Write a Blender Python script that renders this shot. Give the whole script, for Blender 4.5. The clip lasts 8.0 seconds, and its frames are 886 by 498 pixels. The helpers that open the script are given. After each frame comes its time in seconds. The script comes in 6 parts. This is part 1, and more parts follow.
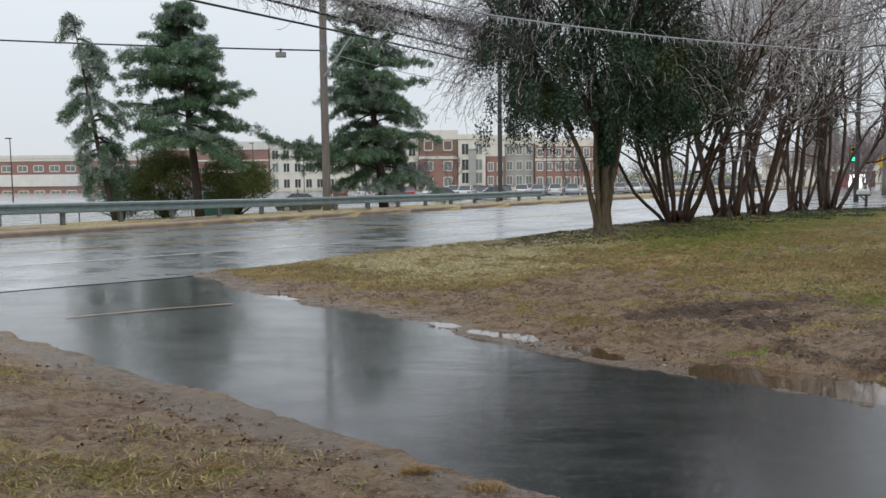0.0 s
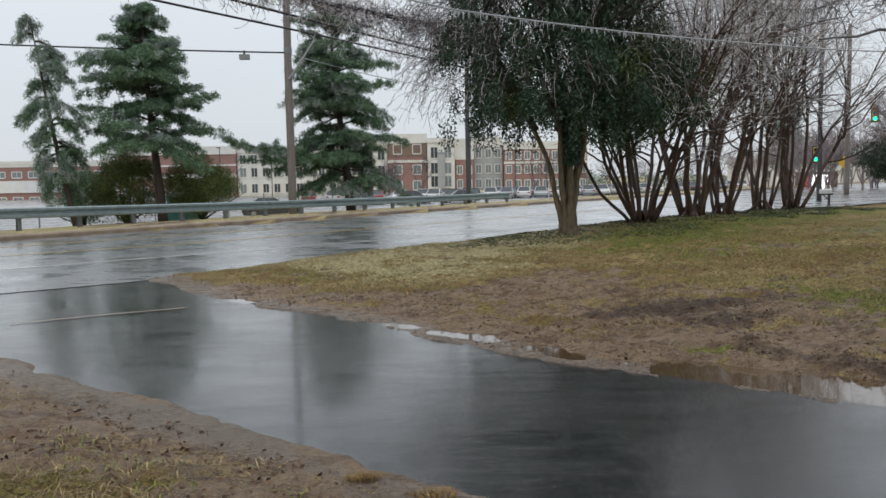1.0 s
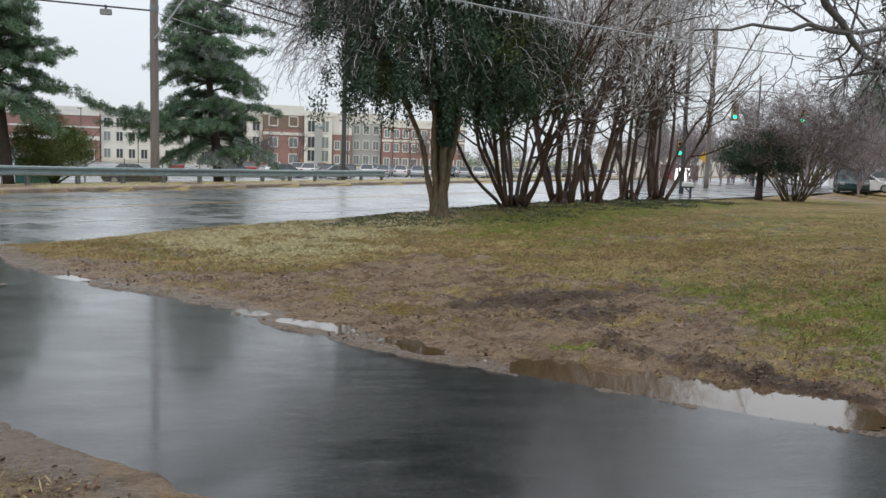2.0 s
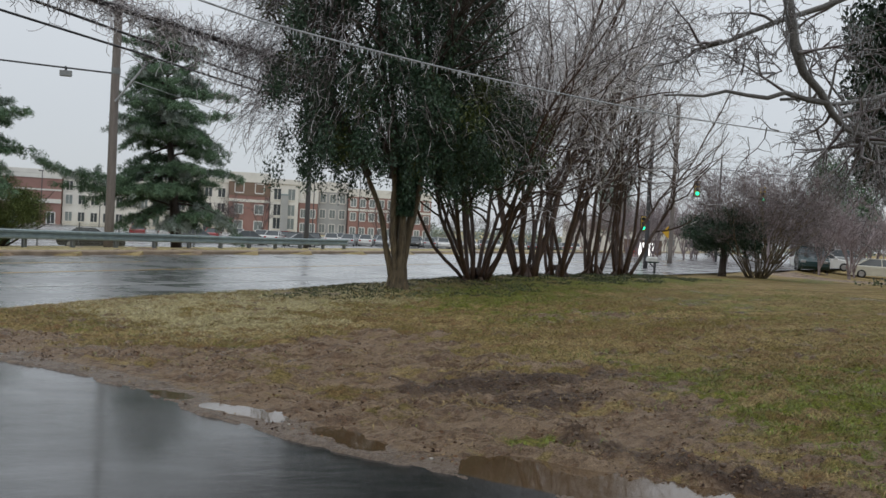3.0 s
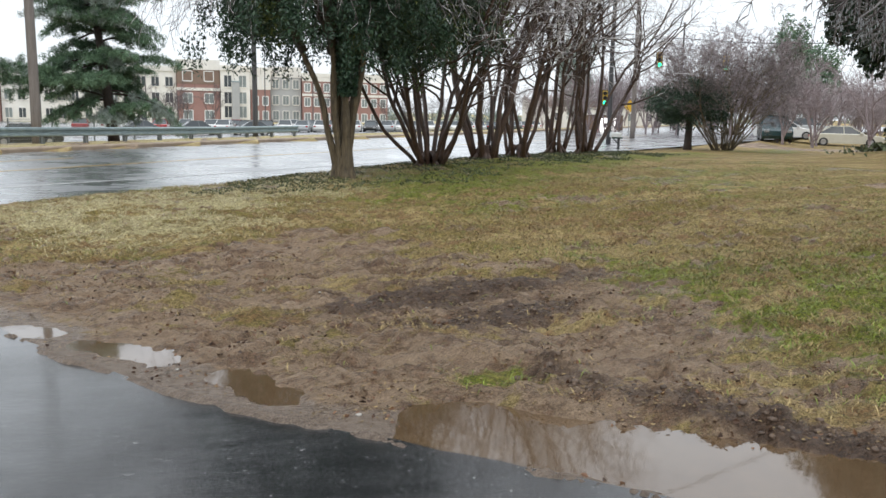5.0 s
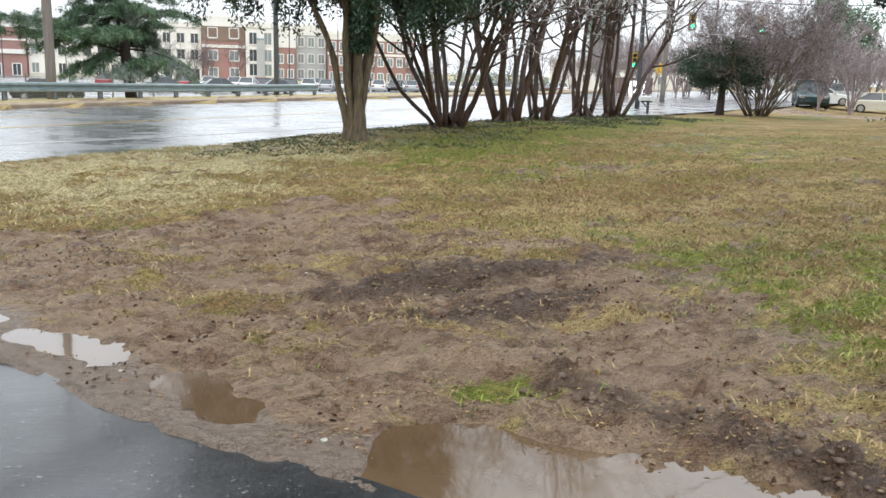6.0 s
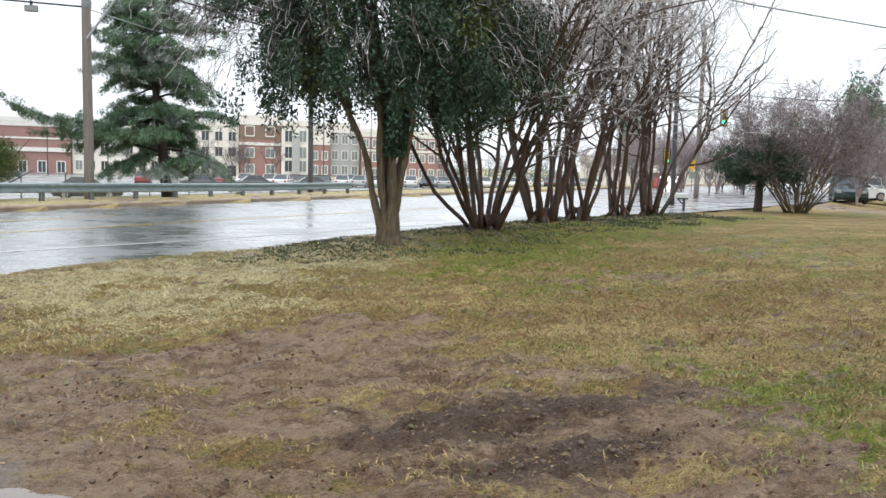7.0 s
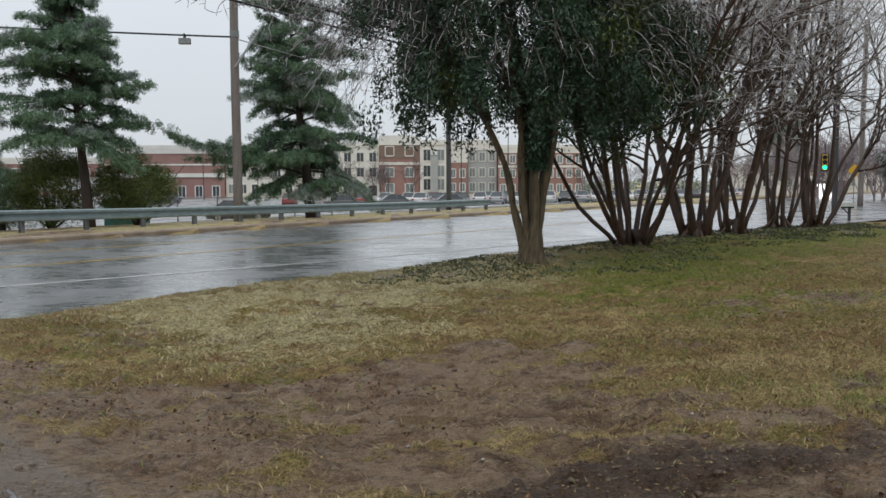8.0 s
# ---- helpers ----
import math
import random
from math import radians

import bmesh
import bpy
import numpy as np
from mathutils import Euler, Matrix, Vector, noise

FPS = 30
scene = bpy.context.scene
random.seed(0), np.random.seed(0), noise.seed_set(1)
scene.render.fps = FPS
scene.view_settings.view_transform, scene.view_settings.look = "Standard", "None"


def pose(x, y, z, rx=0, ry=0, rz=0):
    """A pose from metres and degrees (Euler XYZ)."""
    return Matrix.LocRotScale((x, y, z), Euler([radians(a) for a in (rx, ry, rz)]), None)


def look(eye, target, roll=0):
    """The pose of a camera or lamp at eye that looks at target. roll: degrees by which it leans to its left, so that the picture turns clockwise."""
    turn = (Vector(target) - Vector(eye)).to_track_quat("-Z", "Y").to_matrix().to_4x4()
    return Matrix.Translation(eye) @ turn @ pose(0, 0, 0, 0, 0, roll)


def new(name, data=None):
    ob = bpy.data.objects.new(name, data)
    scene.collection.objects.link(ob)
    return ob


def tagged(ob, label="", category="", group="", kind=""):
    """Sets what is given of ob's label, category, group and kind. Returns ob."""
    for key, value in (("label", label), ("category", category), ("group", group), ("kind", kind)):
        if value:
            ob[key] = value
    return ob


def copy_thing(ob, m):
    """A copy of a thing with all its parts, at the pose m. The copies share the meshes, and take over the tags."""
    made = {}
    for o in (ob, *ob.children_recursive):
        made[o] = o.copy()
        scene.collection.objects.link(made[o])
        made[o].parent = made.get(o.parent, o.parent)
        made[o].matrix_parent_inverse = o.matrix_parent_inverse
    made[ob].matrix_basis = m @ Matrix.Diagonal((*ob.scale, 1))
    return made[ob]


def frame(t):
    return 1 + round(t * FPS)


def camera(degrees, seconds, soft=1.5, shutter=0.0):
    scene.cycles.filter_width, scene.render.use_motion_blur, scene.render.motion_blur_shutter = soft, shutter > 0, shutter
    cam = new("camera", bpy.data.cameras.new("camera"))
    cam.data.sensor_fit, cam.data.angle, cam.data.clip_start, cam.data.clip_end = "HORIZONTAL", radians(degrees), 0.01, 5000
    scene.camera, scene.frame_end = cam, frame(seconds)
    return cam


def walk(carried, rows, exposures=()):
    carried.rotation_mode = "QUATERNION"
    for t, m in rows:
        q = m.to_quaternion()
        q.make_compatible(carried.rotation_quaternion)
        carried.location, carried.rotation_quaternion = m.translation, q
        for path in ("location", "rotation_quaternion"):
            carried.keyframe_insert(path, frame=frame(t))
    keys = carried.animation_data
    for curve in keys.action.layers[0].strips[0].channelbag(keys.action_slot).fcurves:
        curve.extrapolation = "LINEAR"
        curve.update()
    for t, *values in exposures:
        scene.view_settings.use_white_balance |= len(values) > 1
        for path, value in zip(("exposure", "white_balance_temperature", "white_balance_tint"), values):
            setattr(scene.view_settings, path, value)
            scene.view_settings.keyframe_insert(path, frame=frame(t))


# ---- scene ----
cam = camera(55.5, 8.0)
METRES, EYE, TILT, LEAN, TURN = 5.19, 1.5, 0.0, 0.0, 0.0
EXPOSURE = [(0.0, 0.12), (0.5, -0.18), (1.0, 0.05), (1.5, 0.4), (3.0, -0.18), (3.5, 0.33), (4.0, 0.65), (5.5, 0.65), (6.0, 1.0), (6.5, 1.12), (7.0, 0.85), (7.5, 0.12), (8.0, 0.0)]
ROWS = [
    (0.0, 0.0, 0.0, 0.0, -0.05, -5.03, 0.54),
    (0.5, 0.0126, 0.0159, -0.0036, -1.05, -4.76, 1.18),
    (1.0, 0.0235, 0.0388, -0.0124, -2.1, -4.8, 0.95),
    (1.2, 0.0293, 0.0576, -0.0143, -3.72, -5.16, 0.27),
    (1.5, 0.0379, 0.0859, -0.0171, -7.5, -7.55, -1.23),
    (1.7, 0.0463, 0.1056, -0.0128, -9.64, -7.48, -1.77),
    (2.8, 0.1036, 0.2427, -0.0089, -11.1, -1.43, -1.96),
    (3.0, 0.1126, 0.2673, -0.0113, -12.62, -1.35, -3.12),
    (3.2, 0.1250, 0.2902, -0.0126, -15.15, -2.07, -3.02),
    (3.5, 0.1436, 0.3245, -0.0145, -16.82, -3.8, -3.22),
    (4.0, 0.1753, 0.3971, -0.0217, -17.2, -5.48, -2.24),
    (4.2, 0.186, 0.4217, -0.0198, -17.16, -5.9, -2.0),
    (5.3, 0.2237, 0.5843, -0.0185, -15.07, -9.97, -0.95),
    (5.5, 0.2358, 0.6105, -0.0193, -15.2, -10.17, -1.21),
    (6.0, 0.2788, 0.6837, -0.022, -13.62, -11.83, -1.8),
    (6.2, 0.2829, 0.7070, -0.0179, -12.22, -11.83, -1.94),
    (6.5, 0.289, 0.742, -0.0118, -11.18, -11.68, -1.44),
    (6.7, 0.2892, 0.7667, -0.0058, -11.66, -7.87, -0.97),
    (7.0, 0.2895, 0.8037, 0.0033, -11.54, -5.58, -1.51),
    (7.2, 0.2946, 0.8308, 0.0014, -11.04, -4.43, -1.01),
    (7.5, 0.3022, 0.8714, -0.0015, -8.39, -4.31, -0.46),
    (7.7, 0.2981, 0.8939, -0.0010, -6.05, -4.41, -0.33),
    (8.0, 0.2919, 0.9276, -0.0003, -2.27, -4.61, 0.12),
]
walk(cam, [(t, pose(0, 0, EYE, TILT, LEAN, TURN) @ pose(METRES * x, METRES * y, METRES * z, 90 + pitch, roll, yaw)) for t, x, y, z, yaw, pitch, roll in ROWS], EXPOSURE)

# ---- world and light: a bright, even overcast after freezing rain ----
world = bpy.data.worlds.new("overcast_sky")
scene.world = world
world.use_nodes = True
wn, wl = world.node_tree.nodes, world.node_tree.links
wn.clear()
SUN_ELEV, SUN_ROT = radians(48), radians(200)
sky = wn.new("ShaderNodeTexSky")
sky.sky_type, sky.sun_disc, sky.sun_elevation, sky.sun_rotation = "NISHITA", False, SUN_ELEV, SUN_ROT
coord = wn.new("ShaderNodeTexCoord")
split = wn.new("ShaderNodeSeparateXYZ")
grade = wn.new("ShaderNodeValToRGB")
grade.color_ramp.elements[0].position, grade.color_ramp.elements[0].color = 0.0, (0.69, 0.735, 0.785, 1)
grade.color_ramp.elements[1].position, grade.color_ramp.elements[1].color = 0.9, (1.24, 1.3, 1.37, 1)
clouds = wn.new("ShaderNodeTexNoise")
clouds.inputs["Scale"].default_value, clouds.inputs["Detail"].default_value = 2.2, 4
cloud_mix = wn.new("ShaderNodeMix")
cloud_mix.data_type, cloud_mix.blend_type = "RGBA", "MULTIPLY"
cloud_mix.inputs["Factor"].default_value = 0.12
bg_sky, bg_cloud, bg_sum, out = (wn.new(n) for n in ("ShaderNodeBackground", "ShaderNodeBackground", "ShaderNodeAddShader", "ShaderNodeOutputWorld"))
bg_sky.inputs["Strength"].default_value = 0.008
bg_cloud.inputs["Strength"].default_value = 0.92
wl.new(coord.outputs["Generated"], split.inputs[0])
wl.new(split.outputs["Z"], grade.inputs[0])
wl.new(coord.outputs["Generated"], clouds.inputs["Vector"])
wl.new(grade.outputs[0], cloud_mix.inputs["A"])
wl.new(clouds.outputs["Fac"], cloud_mix.inputs["B"])
wl.new(cloud_mix.outputs["Result"], bg_cloud.inputs["Color"])
wl.new(sky.outputs[0], bg_sky.inputs["Color"])
wl.new(bg_sky.outputs[0], bg_sum.inputs[0])
wl.new(bg_cloud.outputs[0], bg_sum.inputs[1])
wl.new(bg_sum.outputs[0], out.inputs["Surface"])

sun_data = bpy.data.lights.new("sun", "SUN")
sun_data.energy, sun_data.angle, sun_data.color = 0.5, radians(40), (1.0, 0.97, 0.93)
sun = new("sun", sun_data)
sun.matrix_world = look((0, -20, 40), (8, 10, 0))

# ---- materials ----
def nodes_of(name):
    m = bpy.data.materials.new(name)
    m.use_nodes = True
    nt = m.node_tree
    return m, nt.nodes, nt.links, nt.nodes["Principled BSDF"]


def noise_node(n, l, scale, detail=4.0, rough=0.6, stretch=None):
    geo = n.new("ShaderNodeNewGeometry")
    tex = n.new("ShaderNodeTexNoise")
    tex.inputs["Scale"].default_value, tex.inputs["Detail"].default_value, tex.inputs["Roughness"].default_value = scale, detail, rough
    if stretch:
        mp = n.new("ShaderNodeMapping")
        mp.inputs["Scale"].default_value = stretch
        l.new(geo.outputs["Position"], mp.inputs["Vector"])
        l.new(mp.outputs[0], tex.inputs["Vector"])
    else:
        l.new(geo.outputs["Position"], tex.inputs["Vector"])
    return tex


def ramp(n, l, src, lo, hi, c0=(0, 0, 0, 1), c1=(1, 1, 1, 1)):
    r = n.new("ShaderNodeValToRGB")
    r.color_ramp.elements[0].position, r.color_ramp.elements[0].color = lo, c0
    r.color_ramp.elements[1].position, r.color_ramp.elements[1].color = hi, c1
    l.new(src, r.inputs[0])
    return r


def mixed(n, l, fac, a, b, mode="MIX"):
    m = n.new("ShaderNodeMix")
    m.data_type, m.blend_type = "RGBA", mode
    for key, v in (("Factor", fac), ("A", a), ("B", b)):
        if isinstance(v, (float, int)):
            m.inputs[key].default_value = v
        elif isinstance(v, tuple):
            m.inputs[key].default_value = (*v[:3], 1)
        else:
            l.new(v, m.inputs[key])
    return m.outputs["Result"]


def bumped(n, l, b, height, strength, distance):
    bp = n.new("ShaderNodeBump")
    bp.inputs["Strength"].default_value, bp.inputs["Distance"].default_value = strength, distance
    l.new(height, bp.inputs["Height"])
    l.new(bp.outputs[0], b.inputs["Normal"])


def surface(name, c0, c1, scale=8.0, rough=(0.5, 0.8), metal=0.0, bump=0.3, dist=0.01, fine=60.0, stretch=None, vary=0.0, island=0.0, coat=0.0):
    """A plain worn surface: colour moves between c0 and c1 at two scales, roughness with it."""
    m, n, l, b = nodes_of(name)
    big, small = noise_node(n, l, scale, stretch=stretch), noise_node(n, l, fine, stretch=stretch)
    f = mixed(n, l, 0.4, big.outputs["Fac"], small.outputs["Fac"])
    col = mixed(n, l, ramp(n, l, f, 0.32, 0.68).outputs[0], c0, c1)
    if vary or island:
        if island:
            info = n.new("ShaderNodeNewGeometry").outputs["Random Per Island"]
        else:
            info = n.new("ShaderNodeObjectInfo").outputs["Random"]
        hsv = n.new("ShaderNodeHueSaturation")
        mr = n.new("ShaderNodeMapRange")
        v = vary or island
        mr.inputs["To Min"].default_value, mr.inputs["To Max"].default_value = 1 - v, 1 + v
        l.new(info, mr.inputs["Value"])
        l.new(mr.outputs[0], hsv.inputs["Value"])
        l.new(col, hsv.inputs["Color"])
        col = hsv.outputs[0]
    l.new(col, b.inputs["Base Color"])
    rr = n.new("ShaderNodeMapRange")
    rr.inputs["To Min"].default_value, rr.inputs["To Max"].default_value = rough
    l.new(big.outputs["Fac"], rr.inputs["Value"])
    l.new(rr.outputs[0], b.inputs["Roughness"])
    b.inputs["Metallic"].default_value = metal
    b.inputs["Coat Weight"].default_value = coat
    b.inputs["Coat Roughness"].default_value = 0.08
    if bump:
        bumped(n, l, b, small.outputs["Fac"], bump, dist)
    return m


def ground_material():
    """Winter turf: straw, green blades, wet mud, a film of ice and wet sand, by the masks in the mesh's 'cover' attribute."""
    m, n, l, b = nodes_of("winter_turf")
    att = n.new("ShaderNodeAttribute")
    att.attribute_name = "cover"
    sep = n.new("ShaderNodeSeparateColor")
    l.new(att.outputs["Color"], sep.inputs[0])
    soil = n.new("ShaderNodeAttribute")
    soil.attribute_name = "soil"
    drift = noise_node(n, l, 0.75, 7, 0.62, (0.5, 1.3, 1)).outputs["Fac"]
    clump = noise_node(n, l, 3.2, 6, 0.68, (0.65, 1.3, 1)).outputs["Fac"]
    n2, n4 = noise_node(n, l, 11.0, 7, 0.72, (0.6, 1.2, 1)).outputs["Fac"], noise_node(n, l, 34.0, 6, 0.78, (0.65, 1.15, 1)).outputs["Fac"]
    n3 = noise_node(n, l, 95.0, 4, 0.75).outputs["Fac"]
    f2 = mixed(n, l, 0.4, n2, n4)
    f3 = mixed(n, l, 0.5, n4, n3)

    def tone(src, lo, hi, c0, c1):
        return mixed(n, l, ramp(n, l, src, lo, hi).outputs[0], c0, c1)

    pale = tone(f3, 0.42, 0.58, (0.13, 0.088, 0.03), (0.6, 0.46, 0.2))
    olive = tone(f3, 0.4, 0.6, (0.04, 0.032, 0.008), (0.36, 0.28, 0.078))
    russet = tone(f3, 0.4, 0.6, (0.06, 0.033, 0.014), (0.4, 0.24, 0.105))
    straw = mixed(n, l, ramp(n, l, drift, 0.42, 0.56).outputs[0], pale, olive)
    straw = mixed(n, l, ramp(n, l, mixed(n, l, 0.45, clump, f2), 0.485, 0.57).outputs[0], straw, russet)
    green = tone(f3, 0.4, 0.6, (0.032, 0.038, 0.006), (0.27, 0.3, 0.032))
    green = mixed(n, l, ramp(n, l, clump, 0.5, 0.62).outputs[0], green, olive)
    mud = tone(f3, 0.38, 0.6, (0.12, 0.076, 0.045), (0.44, 0.315, 0.205))
    crumb = tone(f3, 0.42, 0.58, (0.032, 0.018, 0.011), (0.27, 0.165, 0.098))
    mud = mixed(n, l, ramp(n, l, mixed(n, l, 0.6, clump, f2), 0.48, 0.56).outputs[0], mud, crumb)
    mud = mixed(n, l, ramp(n, l, mixed(n, l, 0.7, soil.outputs["Fac"], f2), 0.44, 0.6).outputs[0], mud, tone(f3, 0.42, 0.6, (0.03, 0.018, 0.012), (0.16, 0.1, 0.064)))
    frost = tone(f3, 0.42, 0.58, (0.2, 0.165, 0.07), (0.7, 0.61, 0.34))
    sand = tone(f3, 0.42, 0.6, (0.15, 0.112, 0.085), (0.37, 0.29, 0.225))

    def edge(src, spread):
        add = n.new("ShaderNodeMath")
        add.operation = "MULTIPLY_ADD"
        add.inputs[1].default_value = spread
        l.new(f2, add.inputs[0])
        l.new(src, add.inputs[2])
        mr = n.new("ShaderNodeMapRange")
        mr.interpolation_type = "SMOOTHSTEP"
        mr.inputs["From Min"].default_value, mr.inputs["From Max"].default_value = 0.36 + spread * 0.5, 0.64 + spread * 0.5
        l.new(add.outputs[0], mr.inputs["Value"])
        return mr.outputs[0]

    col = mixed(n, l, edge(sep.outputs["Green"], 2.4), straw, green)
    col = mixed(n, l, edge(sep.outputs["Blue"], 2.4), col, frost)
    mudf = edge(sep.outputs["Red"], 2.8)
    col = mixed(n, l, mudf, col, mud)
    sandf = edge(att.outputs["Alpha"], 1.5)
    col = mixed(n, l, sandf, col, sand)
    l.new(col, b.inputs["Base Color"])
    b.inputs["Specular IOR Level"].default_value = 0.35
    rg = n.new("ShaderNodeMapRange")
    rg.inputs["To Min"].default_value, rg.inputs["To Max"].default_value = 0.8, 0.5
    l.new(mudf, rg.inputs["Value"])
    wet = n.new("ShaderNodeMath")
    wet.operation = "MULTIPLY"
    l.new(mudf, wet.inputs[0])
    l.new(ramp(n, l, clump, 0.5, 0.42).outputs[0], wet.inputs[1])
    l.new(mixed(n, l, wet.outputs[0], mixed(n, l, sandf, rg.outputs[0], (0.3, 0.3, 0.3)), (0.22, 0.22, 0.22)), b.inputs["Roughness"])
    bumped(n, l, b, mixed(n, l, 0.5, f2, f3), 1.0, 0.085)
    return m


def asphalt_material(name, dark, light, r_lo, r_hi, coat, ior, rasp):
    """Wet tarmac: a film of water that lies smooth in shallow pools, with stone grain and pale chips where it stands proud."""
    m, n, l, b = nodes_of(name)
    pools, streak, grain = noise_node(n, l, 0.5, 5, 0.6), noise_node(n, l, 2.6, 5, 0.6, (0.5, 1.4, 1)), noise_node(n, l, 110.0, 3, 0.7)
    chips = noise_node(n, l, 48.0, 3, 0.6)
    col = mixed(n, l, ramp(n, l, grain.outputs["Fac"], 0.38, 0.7).outputs[0], dark, light)
    col = mixed(n, l, ramp(n, l, chips.outputs["Fac"], 0.66, 0.73).outputs[0], col, (0.16, 0.16, 0.155))
    l.new(col, b.inputs["Base Color"])
    f = mixed(n, l, 0.4, pools.outputs["Fac"], streak.outputs["Fac"])
    rr = ramp(n, l, f, 0.42, 0.6, (r_lo,) * 3 + (1,), (r_hi,) * 3 + (1,))
    l.new(rr.outputs[0], b.inputs["Roughness"])
    b.inputs["IOR"].default_value = ior
    b.inputs["Coat Weight"].default_value = coat
    b.inputs["Coat IOR"].default_value = 1.5
    l.new(rr.outputs[0], b.inputs["Coat Roughness"])
    amp = n.new("ShaderNodeMath")
    amp.operation = "MULTIPLY"
    l.new(mixed(n, l, 0.5, grain.outputs["Fac"], chips.outputs["Fac"]), amp.inputs[0])
    l.new(ramp(n, l, f, 0.42, 0.6, (0.4, 0.4, 0.4, 1)).outputs[0], amp.inputs[1])
    ripple = n.new("ShaderNodeMath")
    ripple.operation = "MULTIPLY_ADD"
    ripple.inputs[1].default_value = 1.3
    l.new(streak.outputs["Fac"], ripple.inputs[0])
    l.new(amp.outputs[0], ripple.inputs[2])
    bumped(n, l, b, ripple.outputs[0], rasp, 0.008)
    return m


def leaf_material(name, c0, c1, rough=0.45, gloss=0.5, scale=1.5):
    m, n, l, b = nodes_of(name)
    isl = n.new("ShaderNodeNewGeometry").outputs["Random Per Island"]
    big = noise_node(n, l, scale, 3)
    col = mixed(n, l, isl, c0, c1)
    col = mixed(n, l, ramp(n, l, big.outputs["Fac"], 0.35, 0.7).outputs[0], mixed(n, l, 0.5, col, c0), col)
    l.new(col, b.inputs["Base Color"])
    b.inputs["Roughness"].default_value = rough
    b.inputs["Specular IOR Level"].default_value = gloss
    return m


def glow(name, color, power):
    m, n, l, b = nodes_of(name)
    b.inputs["Base Color"].default_value = (*color, 1)
    b.inputs["Emission Color"].default_value = (*color, 1)
    b.inputs["Emission Strength"].default_value = power
    return m


def pane_material(name, color, rough=0.08):
    m, n, l, b = nodes_of(name)
    nz = noise_node(n, l, 0.35, 2)
    l.new(mixed(n, l, nz.outputs["Fac"], color, tuple(c * 2.2 for c in color)), b.inputs["Base Color"])
    b.inputs["Roughness"].default_value = rough
    b.inputs["IOR"].default_value = 1.5
    return m


